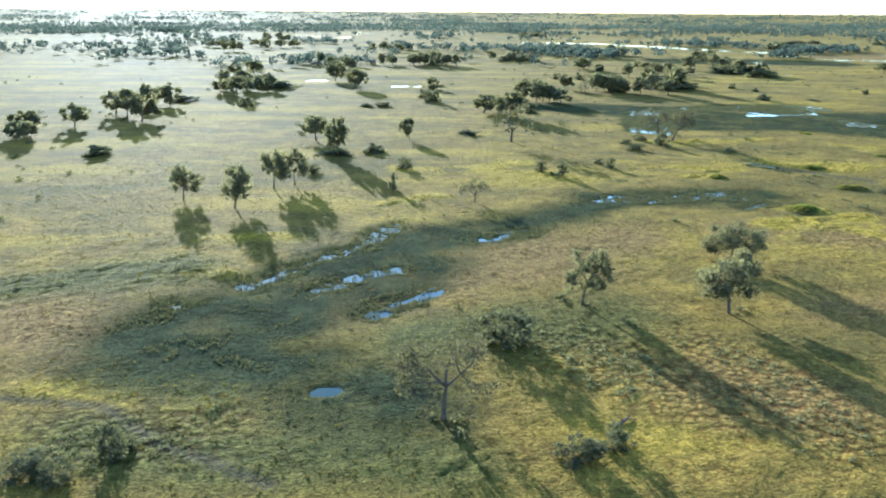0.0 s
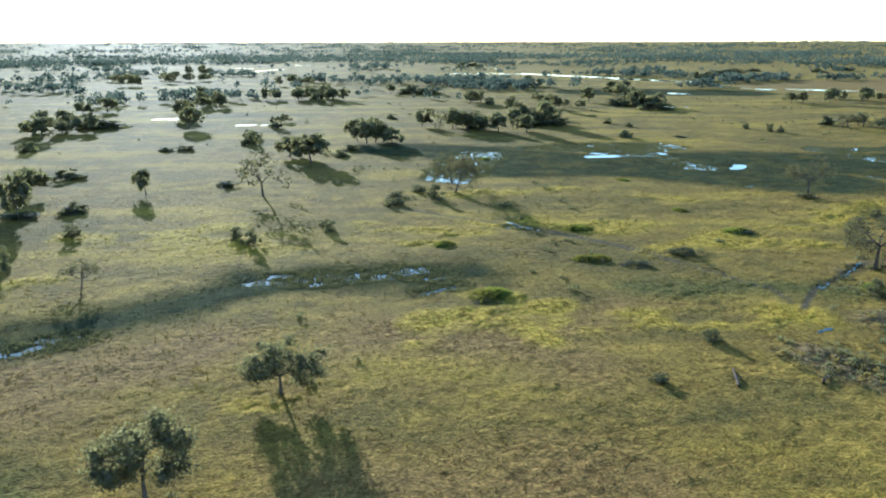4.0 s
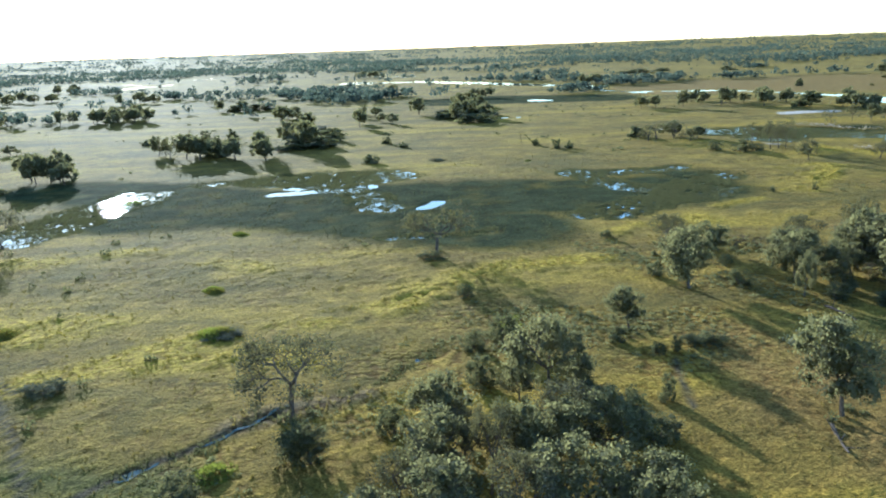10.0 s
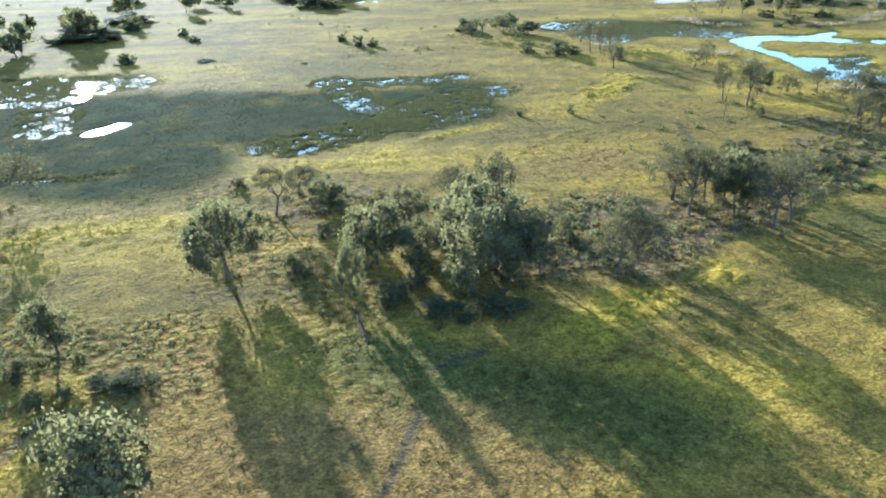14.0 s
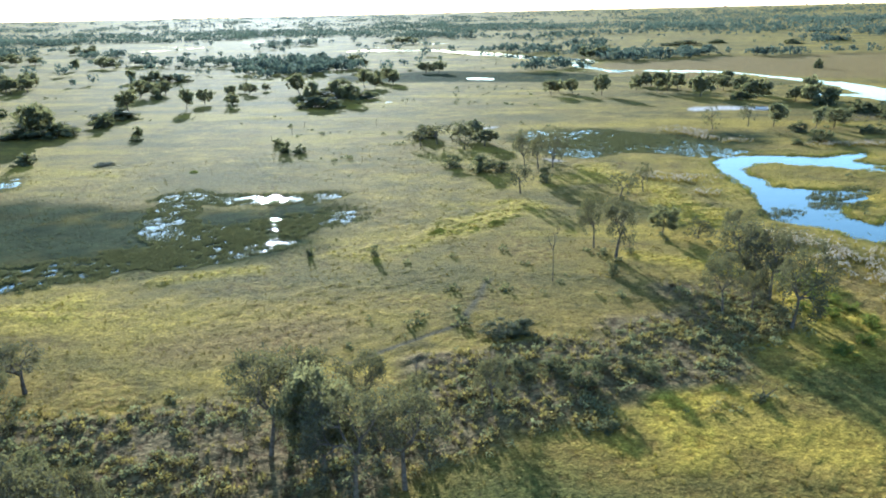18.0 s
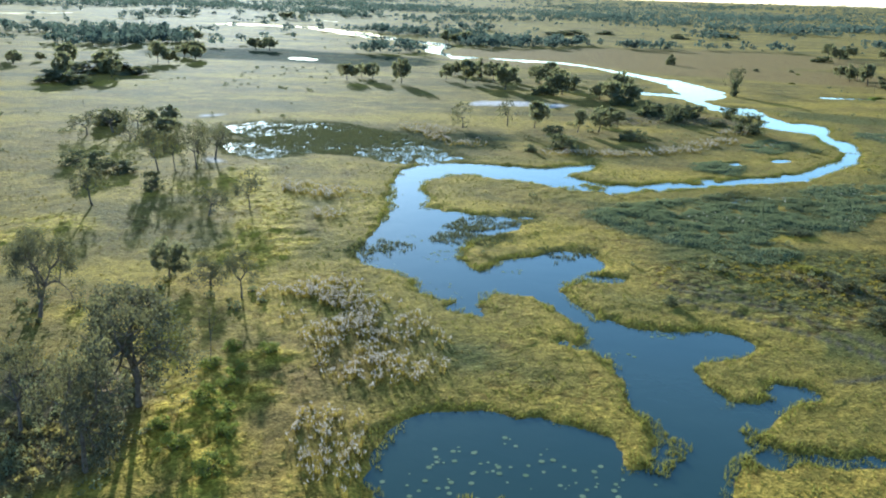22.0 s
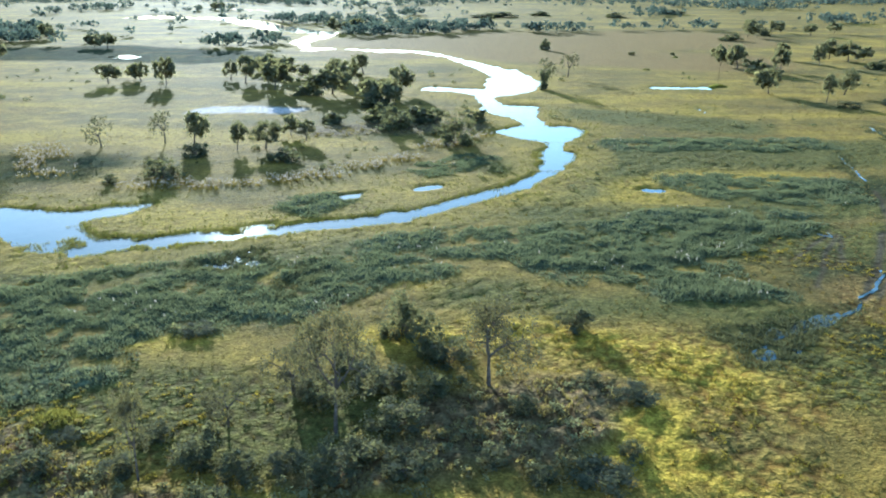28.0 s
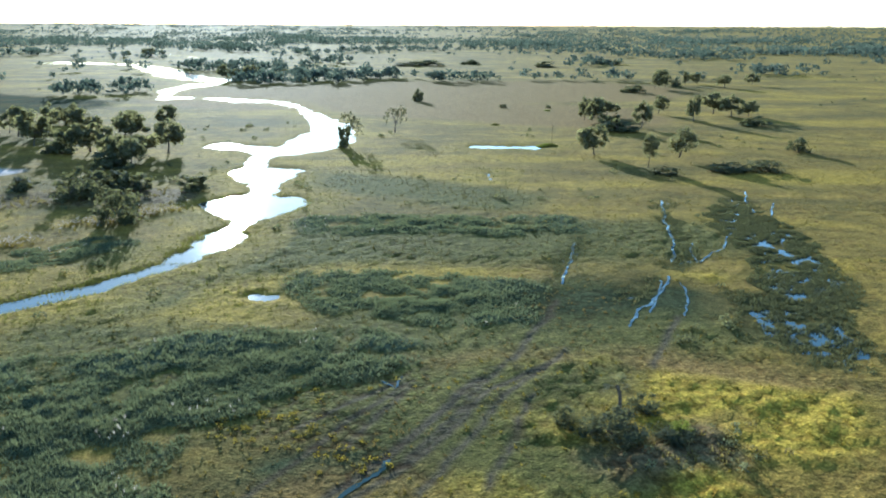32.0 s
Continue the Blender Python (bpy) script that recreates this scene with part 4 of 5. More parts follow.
def depth_in(strokes, x, y):
    """How far inside the strokes a place lies, in metres (negative outside)."""
    best = np.full(x.shape, -1e3)
    for ax, ay, bx, by, r in strokes:
        near = (x > min(ax, bx) - r - 12) & (x < max(ax, bx) + r + 12) & (y > min(ay, by) - r - 12) & (y < max(ay, by) + r + 12)
        if not near.any():
            continue
        px, py, dx, dy = x[near] - ax, y[near] - ay, bx - ax, by - ay
        k = np.clip((px * dx + py * dy) / (dx * dx + dy * dy + 1e-6), 0, 1)
        best[near] = np.maximum(best[near], r - np.hypot(px - k * dx, py - k * dy))
    return best


def depth_river(x, y):
    best = np.full(x.shape, -1e3)
    for (ax, ay, ar), (bx, by, br) in zip(RIVER, RIVER[1:]):
        r = max(ar, br)
        near = (x > min(ax, bx) - r - 12) & (x < max(ax, bx) + r + 12) & (y > min(ay, by) - r - 12) & (y < max(ay, by) + r + 12)
        if not near.any():
            continue
        px, py, dx, dy = x[near] - ax, y[near] - ay, bx - ax, by - ay
        k = np.clip((px * dx + py * dy) / (dx * dx + dy * dy + 1e-6), 0, 1)
        best[near] = np.maximum(best[near], ar + (br - ar) * k - np.hypot(px - k * dx, py - k * dy))
    return best


def soft(d, edge):
    return np.clip(d / edge + 0.5, 0, 1)


def shear(x):
    return 0.568 * np.clip(x, -150, 820)


WATER_Z = -0.3


def survey(x, y):
    """Height and cover of the ground at places x, y."""
    wx = x + 8 * (fbm(x, y, 12, 3) - 0.5) + 14 * (fbm(x, y, 42, 13, 2) - 0.5)
    wy = y + 8 * (fbm(x, y, 12, 8) - 0.5) + 14 * (fbm(x, y, 42, 18, 2) - 0.5)
    far = np.clip((y - shear(x) - 180) / 500, 0, 1.5)
    rag = 2.6 * (fbm(x, y, 3.2, 25, 2) - 0.5)
    rx = x + rag + (2.2 + 2 * far) * (fbm(x, y, 9, 21) - 0.5) + 4 * far * (fbm(x, y, 30, 23) - 0.5)
    ry = y + rag + (2.2 + 4 * far) * (fbm(x, y, 9, 28) - 0.5) + 7 * far * (fbm(x, y, 30, 29) - 0.5)
    open_water = np.maximum(depth_river(rx, ry), depth_in(WATER, rx, ry))
    open_water = np.maximum(open_water, depth_in(POOLS, rx, ry))
    wet = soft(depth_in(WET, wx, wy) + 7 * (fbm(x, y, 7, 33) - 0.5), 6.0)
    zone = {k: soft(depth_in(s, wx, wy), e) for k, s, e in (("marsh", MARSH, 14.0), ("lime", LIME, 5.0), ("dry", DRY, 14.0), ("reed", REEDS, 4.0), ("scrub", SCRUB, 4.0), ("pan", PAN, 2.5), ("plume", PLUMES, 3.0), ("rank", RANK_GRASS, 10.0), ("tussock", TUSSOCKS + TUSSOCK_FLATS, 8.0))}
    zone["marsh"] = np.clip(zone["marsh"] * (0.55 + 0.9 * fbm(x, y, 9, 37, 3)), 0, 1)
    zone["lime"] = zone["lime"] * np.clip((fbm(x, y, 11, 71, 3) - 0.27) * 5, 0, 1)
    zone["reed"] = zone["reed"] * np.clip((fbm(x, y, 4.8, 140, 3) - 0.3) * 6, 0, 1)
    zone["track"] = soft(depth_in(TRACK, x + 1.2 * (fbm(x, y, 6, 5) - 0.5), y), 0.7)
    zone["bank"] = soft(open_water + 11, 12) * (open_water < 0)
    zone["rank"] = zone["rank"] * (1 - 0.8 * zone["bank"])
    hummock = fbm(x, y, 60, 44, 2)
    z = 0.35 * (fbm(x, y, 45, 40) - 0.35) + (0.25 + 0.7 * np.clip(hummock - 0.4, 0, 0.4) * 2) * np.abs(fbm(x, y, 6, 50, 2) - 0.5) * 0.9 + 0.6 * zone["scrub"] * fbm(x, y, 4, 53, 2) + 0.8 * zone["lime"] * np.clip(fbm(x, y, 5, 56, 2) - 0.3, 0, 1)
    z = z + zone["reed"] * 1.0 * np.clip(fbm(x, y, 4.8, 140, 3) - 0.33, 0, 0.4)
    tussock = np.clip(lattice(x, y, 1.7, 80) + 0.6 * lattice(x, y, 0.9, 83) - 0.72, 0, 0.6) * np.clip((fbm(x, y, 22, 86, 3) - 0.25) * 3, 0.25, 1.2)
    z = z + tussock * (0.4 + 0.4 * zone["lime"] + 0.5 * zone["scrub"] + 0.3 * zone["rank"]) * (1 - 0.7 * zone["marsh"])
    z = z * (1 - zone["marsh"] * 0.6) - 0.04 * zone["marsh"]
    z = np.maximum(z, -0.2)
    pools = -0.05 + fbm(x, y, 2.4, 60, 3) + 0.22 * (fbm(x, y, 14, 66) - 0.5)
    z = z + wet * (-0.3 - z + 0.5 * (pools - 0.5))
    shore = np.clip(open_water / 1.6, -1.0, 1.0)
    z = np.where(open_water > -1.6, np.minimum(z, WATER_Z - 0.35 * shore + 0.1 * (1 - np.abs(shore)) * (pools - 0.5)), z)
    z = z - 0.06 * zone["track"]
    rise = np.clip((np.hypot(x - 400, y) - 2600) / 2400, 0, 1)
    zone["open"], zone["wet"] = open_water, wet
    return z + 34 * rise * rise, zone


def mesh_from(name, verts, faces_flat, face_size, material, smooth=False):
    """A mesh from arrays: vertices and faces of one size."""
    me = bpy.data.meshes.new(name)
    n = len(faces_flat) // face_size
    me.vertices.add(len(verts))
    me.vertices.foreach_set("co", np.asarray(verts, np.float32).ravel())
    me.loops.add(len(faces_flat))
    me.loops.foreach_set("vertex_index", np.asarray(faces_flat, np.int32))
    me.polygons.add(n)
    me.polygons.foreach_set("loop_start", np.arange(n, dtype=np.int32) * face_size)
    if smooth:
        me.polygons.foreach_set("use_smooth", np.ones(n, bool))
    me.update(calc_edges=True)
    me.materials.append(material)
    return me


def steps(start, first, growth, end):
    out, d = [start], first
    while out[-1] < end:
        out.append(out[-1] + d)
        d *= growth
    return out


def build_ground():
    us = [-s for s in steps(150, 2.2, 1.06, 5200)][::-1] + list(np.arange(-149, 880, 1.15)) + steps(880, 1.4, 1.05, 5600)
    vs = [-s for s in steps(-21, 4, 1.3, 1500)][::-1] + list(np.arange(22, 235, 1.0)) + steps(235.5, 1.0, 1.0155, 5400)
    u, v = np.meshgrid(np.array(us), np.array(vs))
    x, y = u, v + shear(u)
    z, zone = survey(x.ravel(), y.ravel())
    verts = np.column_stack([x.ravel(), y.ravel(), z])
    cols, rows = len(us), len(vs)
    i = np.arange(cols * rows).reshape(rows, cols)
    faces = np.stack([i[:-1, :-1], i[:-1, 1:], i[1:, 1:], i[1:, :-1]], -1).reshape(-1)
    me = mesh_from("ground", verts, faces, 4, GROUND, True)
    one = np.ones(len(verts))
    a = me.color_attributes.new("zone_a", "FLOAT_COLOR", "POINT")
    a.data.foreach_set("color", np.column_stack([np.maximum(zone["marsh"], 0.6 * zone["wet"]), np.maximum(zone["lime"], 0.3 * zone["bank"] * (1 - zone["marsh"])), zone["dry"], zone["track"]]).astype(np.float32).ravel())
    b = me.color_attributes.new("zone_b", "FLOAT_COLOR", "POINT")
    b.data.foreach_set("color", np.column_stack([zone["reed"], zone["pan"], zone["scrub"], zone["rank"]]).astype(np.float32).ravel())
    c = me.color_attributes.new("zone_c", "FLOAT_COLOR", "POINT")
    c.data.foreach_set("color", np.column_stack([zone["tussock"], one, one, one]).astype(np.float32).ravel())
    return tagged(new("ground", me), "flat delta grassland with marsh, dry grass and tracks", "ground", kind="structure")


def build_water():
    bm = bmesh.new()
    bmesh.ops.create_grid(bm, x_segments=24, y_segments=24, size=1)
    for v in bm.verts:
        v.co = (400 + v.co.x * 2600, 1000 + v.co.y * 1600, WATER_Z)
    me = bpy.data.meshes.new("water")
    bm.to_mesh(me)
    me.materials.append(WATERY)
    return tagged(new("water", me), "calm dark river and marsh water reflecting the sky", "water", kind="structure")


build_ground()
build_water()


# ---- trees and bushes ----
def tubes(segments, sides=5):
    """Tapered branches: rows of start, end, radius at start, radius at end."""
    verts, faces = [], []
    for a, b, ra, rb in segments:
        a, b = Vector(a), Vector(b)
        axis = (b - a).normalized()
        side = axis.orthogonal().normalized()
        other = axis.cross(side)
        base = len(verts)
        for p, r in ((a, ra), (b, rb)):
            for k in range(sides):
                t = 2 * math.pi * k / sides
                verts.append(p + (side * math.cos(t) + other * math.sin(t)) * r)
        for k in range(sides):
            faces.append((base + k, base + (k + 1) % sides, base + sides + (k + 1) % sides, base + sides + k))
        faces.append(tuple(base + sides + k for k in range(sides)))
    return verts, faces


def poly_mesh(name, verts, faces, material):
    me = bpy.data.meshes.new(name)
    me.from_pydata([tuple(v) for v in verts], [], faces)
    me.materials.append(material)
    return me


def leaf_cloud(name, rng, clumps, per, spread, size, material):
    """Small leaf sprays scattered round the clump centres."""
    c = np.repeat(np.asarray(clumps, float), per, 0)
    n = len(c)
    off = rng.normal(0, 1, (n, 3))
    off /= np.linalg.norm(off, axis=1)[:, None] + 1e-6
    off *= (rng.random(n) ** 0.5)[:, None] * np.array(spread)
    c = c + off
    a = rng.normal(0, 1, (n, 3))
    a /= np.linalg.norm(a, axis=1)[:, None]
    b = np.cross(a, rng.normal(0, 1, (n, 3)))
    b /= np.linalg.norm(b, axis=1)[:, None] + 1e-6
    s = size * rng.uniform(0.6, 1.4, n)[:, None]
    a, b = a * s, b * s * 0.6
    verts = np.stack([c - a, c + b, c + a * rng.uniform(0.6, 1.0, (n, 1)), c - b], 1).reshape(-1, 3)
    return mesh_from(name, verts, np.arange(n * 4), 4, material)


def puffs(rng, tips, count, radius, flat, leaves, size, material):
    """A crown of uneven leafy masses round some of the branch tips: a loose outer skin of small leaves over a denser inside."""
    pick = [tips[k] for k in rng.permutation(len(tips))[:count]]
    share = leaves // max(1, len(pick))
    verts = []
    for p in pick:
        r = rng.uniform(*radius)
        for n, inner, outer, scale in ((share, 0.5, 1.1, 1.0), (max(4, share // 9), 0.05, 0.62, 2.7)):
            d = rng.normal(0, 1, (n, 3))
            d /= np.linalg.norm(d, axis=1)[:, None]
            q = np.array(p) + d * (r * rng.uniform(inner, outer, n) * np.where(d[:, 2] < -0.3, 0.7, 1.0))[:, None] * np.array((1, 1, flat))
            q[:, 2] = np.maximum(q[:, 2], 0.02)
            a = np.cross(d, rng.normal(0, 1, (n, 3))) + d * rng.uniform(-0.7, 0.7, (n, 1))
            a /= np.linalg.norm(a, axis=1)[:, None] + 1e-6
            b = np.cross(a, d + rng.normal(0, 0.5, (n, 3)))
            b /= np.linalg.norm(b, axis=1)[:, None] + 1e-6
            s = scale * size * rng.uniform(0.6, 1.5, n)[:, None]
            verts.append(np.stack([q - a * s, q + b * s * 0.7, q + a * s, q - b * s * 0.6], 1).reshape(-1, 3))
    verts = np.concatenate(verts)
    return mesh_from("crown", verts, np.arange(len(verts)), 4, material)


def grow(rng, start, way, length, radius, level, segs, tips, up=0.15, splits=(3, 3, 3), bend=0.35, limb=0):
    """Branches that fork and thin out."""
    p, w = Vector(start), Vector(way).normalized()
    pieces = 3 if level < 2 else 2
    for k in range(pieces):
        w = (w + Vector(rng.normal(0, bend * (0.5 if level else 0.15), 3)) + Vector((0, 0, up * 0.4))).normalized()
        q = p + w * length / pieces
        r = radius * (1 - 0.45 * (k + 1) / pieces)
        segs.append((p, q, radius * (1 - 0.45 * k / pieces), r, limb))
        p = q
    if level >= len(splits):
        tips.append(tuple(p))
        return
    for k in range(splits[level]):
        turn = 2 * math.pi * (k + rng.random() * 0.7) / splits[level]
        side = w.orthogonal().normalized()
        side.rotate(Matrix.Rotation(turn, 3, w))
        grow(rng, p, w * rng.uniform(0.5, 1.0) + side * rng.uniform(0.6, 1.1), length * rng.uniform(0.6, 0.85), radius * 0.52, level + 1, segs, tips, up, splits, bend, limb or k + 1)


def fitted(segs, tips, width=1.0, height=1.0):
    """Scales a grown skeleton to a unit width and height."""
    pts = np.array([s[1] for s in segs])
    wide = 2 * np.percentile(np.hypot(pts[:, 0], pts[:, 1]), 95)
    k, m = width / wide, height / pts[:, 2].max()
    f = lambda p: (p[0] * k, p[1] * k, p[2] * m)
    return [(f(a), f(b), ra, rb, n) for a, b, ra, rb, n in segs], [f(t) for t in tips]


def make_tree(kind, seed, far=0):
    """A tree of unit height and width: a root Empty with trunk, limbs and crown; a far one has fewer, larger sprays."""
    few, large = ((1.0, 1.0), (0.4, 1.5), (0.11, 2.6))[far]
    rng = np.random.default_rng(seed)
    segs, tips = [], []
    label = {"green": "leafy green savanna tree with spreading crown on grass", "bare": "thinly leaved acacia with open grey-brown branches", "dead": "dead leafless tree with thin grey branches",
             "bush": "dense dark green bush growing in the grass", "lime": "bright light-green leafy bush in sunlight"}[kind]
    root = tagged(new({"green": "tree", "bare": "acacia_tree", "dead": "dead_tree", "bush": "bush", "lime": "green_bush"}[kind]), label, "bush" if kind in ("bush", "lime") else "tree", {"green": "leafy trees", "bare": "open acacias", "dead": "dead trees", "bush": "bushes", "lime": "bright bushes"}[kind])
    if kind == "green":
        grow(rng, (0, 0, 0), (rng.normal(0, 0.12), rng.normal(0, 0.12), 1), 0.23, 0.03, 0, segs, tips, 0.12, (4, 3, 3))
        segs, tips = fitted(segs, tips, 0.92, 0.9)
        low = [(t[0] * rng.uniform(0.6, 1.05), t[1] * rng.uniform(0.6, 1.05), t[2] * rng.uniform(0.45, 0.85)) for t in tips]
        crown = puffs(rng, [t for t in tips + low if t[2] > 0.24], 48, (0.1, 0.21), 0.85, int(7000 * few), 0.0145 * large, LEAF_GREEN)
    elif kind == "bare":
        grow(rng, (0, 0, 0), (rng.normal(0, 0.15), rng.normal(0, 0.15), 1), 0.2, 0.03, 0, segs, tips, 0.06, (4, 3, 3, 3), 0.45)
        segs, tips = fitted(segs, tips, 0.95, 0.97)
        crown = leaf_cloud("crown", rng, tips, (48, 16, 4)[far], (0.08, 0.08, 0.07), 0.0135 * large, LEAF_GREY)
    elif kind == "dead":
        grow(rng, (0, 0, 0), (rng.normal(0, 0.1), rng.normal(0, 0.1), 1), 0.42, 0.022, 0, segs, tips, 0.3, (3, 2, 2), 0.4)
        segs, tips = fitted(segs, tips, 0.8, 1.0)
        crown = None
    else:
        for k in range(6):
            t = 2 * math.pi * (k + rng.random()) / 6
            grow(rng, (0.06 * math.cos(t), 0.06 * math.sin(t), -0.03), (math.cos(t) * 0.9, math.sin(t) * 0.9, 1.0), 0.3, 0.018, 1, segs, tips, 0.1, (3, 3, 2), 0.4, k + 1)
        segs, tips = fitted(segs, tips, 0.82, 0.86)
        low = [(t[0] * rng.uniform(0.5, 1.1), t[1] * rng.uniform(0.5, 1.1), max(0.1, t[2] * rng.uniform(0.15, 0.7))) for t in tips]
        crown = puffs(rng, tips + low, 32, (0.13, 0.26), 0.95, int(3200 * few), 0.02 * large, LEAF_LIME if kind == "lime" else LEAF_BUSH)
    bushy = kind in ("bush", "lime")
    for n in sorted({s[4] for s in segs}):
        v, f = tubes([s[:4] for s in segs if s[4] == n and s[2] > (0.0075 if bushy or far > 1 else 0.0032)], 4 if bushy or far else 5)
        if not v:
            continue
        name = "stem" if bushy else "limb" if n else "trunk"
        new(name, poly_mesh(name, v, f, BARK)).parent = root
    if crown:
        c = new("crown", crown)
        c.parent = root
    return root


def height_at(x, y):
    return float(survey(np.array([x]), np.array([y]))[0][0])


def plant(kind, rows, seed, variants):
    """Sets the trees of one kind; the first of each variant is the pattern itself."""
    rng = np.random.default_rng(seed)
    ground = survey(np.array([r[0] for r in rows]), np.array([r[1] for r in rows]))[0]
    pats, first = {}, {}
    for n, (x, y, h, w) in enumerate(rows):
        ahead = y - float(shear(x))
        far = 0 if ahead < 195 else 1 if ahead < 340 else 2
        key = (far, n % variants)
        m = Matrix.Translation((x, y, ground[n] - 0.08)) @ Matrix.Rotation(rng.uniform(0, 6.28), 4, "Z") @ Matrix.Diagonal((w, w, h, 1))
        if key in pats:
            copy_thing(pats[key], m)
        else:
            pats[key], first[key] = make_tree(kind, seed * 100 + n, far), m
    for key, ob in pats.items():
        ob.matrix_basis = first[key]


plant("green", GREEN_TREES, 1, 6)
plant("bare", BARE_TREES, 2, 6)
plant("dead", DEAD_TREES, 3, 3)
plant("bush", BUSHES, 4, 6)
plant("lime", LIME_BUSHES, 5, 2)


# ---- far woods ----
def far_woods():
    rng = np.random.default_rng(77)
    n = 30000
    d = 760 * np.exp(rng.random(n) * math.log(4900 / 760))
    az = rng.uniform(-0.62, 0.62, n)
    ox = rng.uniform(0, 760, n)
    x, y = ox + d * np.sin(az), 0.568 * ox + d * np.cos(az)
    grove = fbm(x, y, 170, 90, 3) + 0.12 * (fbm(x, y, 900, 95, 2) - 0.5)
    z, zone = survey(x, y)
    keep = (y - shear(x) > 760) & (zone["open"] < -4) & (zone["marsh"] < 0.2) & (zone["dry"] < 0.2) & (rng.random(n) < np.clip((grove - 0.53) * 9, 0.02, 1))
    x, y, z, d = x[keep][:5200], y[keep][:5200], z[keep][:5200], d[keep][:5200]
    h = rng.uniform(5, 13, len(x)) * np.where(rng.random(len(x)) < 0.35, 0.5, 1.0)
    w = h * rng.uniform(0.8, 1.5, len(x))
    per = 30
    c = np.repeat(np.column_stack([x, y, z]), per, 0)
    hh, ww = np.repeat(h, per), np.repeat(w, per)
    off = rng.normal(0, 1, (len(c), 3))
    off /= np.linalg.norm(off, axis=1)[:, None]
    off *= (rng.random(len(c)) ** 0.4)[:, None] * np.column_stack([ww * 0.5, ww * 0.5, hh * 0.36])
    c = c + off + np.column_stack([0 * hh, 0 * hh, hh * 0.58])
    a = rng.normal(0, 1, c.shape)
    a /= np.linalg.norm(a, axis=1)[:, None]
    b = np.cross(a, rng.normal(0, 1, c.shape))
    b /= np.linalg.norm(b, axis=1)[:, None]
    s = (hh * rng.uniform(0.1, 0.2, len(c)))[:, None]
    verts = np.stack([c - a * s, c + b * s * 0.8, c + a * s, c - b * s * 0.8], 1).reshape(-1, 3)
    tagged(new("distant_trees", mesh_from("distant_trees", verts, np.arange(len(verts)), 4, LEAF_FAR_HAZE)), "distant groves of trees across the plain, coloured blue-green for haze", "trees", kind="stuff")
    n = 2600
    az, d = rng.uniform(-0.75, 0.75, n), 1900 * np.exp(rng.random(n) * math.log(5000 / 1900))
    x, y = 380 + d * np.sin(az), 200 + d * np.cos(az)
    belt = fbm(x * 0.45, y, 260, 97, 3)
    keep = belt > 0.47
    x, y = x[keep], y[keep]
    z, n = survey(x, y)[0], len(x)
    w, h, per = rng.uniform(25, 75, n), rng.uniform(6, 13, n), 40
    c = np.repeat(np.column_stack([x, y, z]), per, 0)
    hh, ww = np.repeat(h, per), np.repeat(w, per)
    c = c + np.column_stack([ww * rng.uniform(-0.6, 0.6, n * per), ww * rng.uniform(-0.3, 0.3, n * per), hh * rng.random(n * per) ** 0.8])
    a = rng.normal(0, 1, c.shape)
    a /= np.linalg.norm(a, axis=1)[:, None]
    b = np.cross(a, rng.normal(0, 1, c.shape))
    b /= np.linalg.norm(b, axis=1)[:, None]
    s = rng.uniform(1.4, 3.2, (n * per, 1))
    verts = np.stack([c - a * s, c + b * s * 0.8, c + a * s, c - b * s * 0.8], 1).reshape(-1, 3)
    tagged(new("horizon_woods", mesh_from("horizon_woods", verts, np.arange(len(verts)), 4, LEAF_FAR_HAZE)), "dark belts of woodland along the horizon, coloured blue-green for haze", "trees", kind="stuff")


far_woods()


# ---- grasses ----
def tufts(name, x, y, z, high, wide, blades, material, label, rng, category="grass", slim=1.0):
    """Tufts of pointed blades leaning outwards, joined."""
    n = len(x)
    c = np.repeat(np.column_stack([x, y, z]), blades, 0)
    h, w = np.repeat(high, blades), np.repeat(wide, blades)
    m = len(c)
    t = rng.uniform(0, 2 * math.pi, m)
    lean = rng.uniform(0.1, 0.5, m) * w * slim
    foot = rng.uniform(0, 0.4, m) * w
    half = rng.uniform(0.07, 0.15, m) * w * slim
    cs, sn = np.cos(t), np.sin(t)
    p = c + np.column_stack([cs * foot, sn * foot, -0.05 * np.ones(m)])
    side = np.column_stack([-sn * half, cs * half, 0 * t])
    tip = c + np.column_stack([cs * (foot + lean), sn * (foot + lean), h * rng.uniform(0.6, 1.0, m)])
    verts = np.stack([p - side, p + side, tip], 1).reshape(-1, 3)
    return tagged(new(name, mesh_from(name, verts, np.arange(m * 3), 3, material)), label, category, kind="stuff")


def scatter(rng, n, near, far, lo=-140, hi=1060):
    x = rng.uniform(lo, hi, n)
    v = near + (far - near) * rng.random(n) ** 1.6
    return x, v + shear(x)


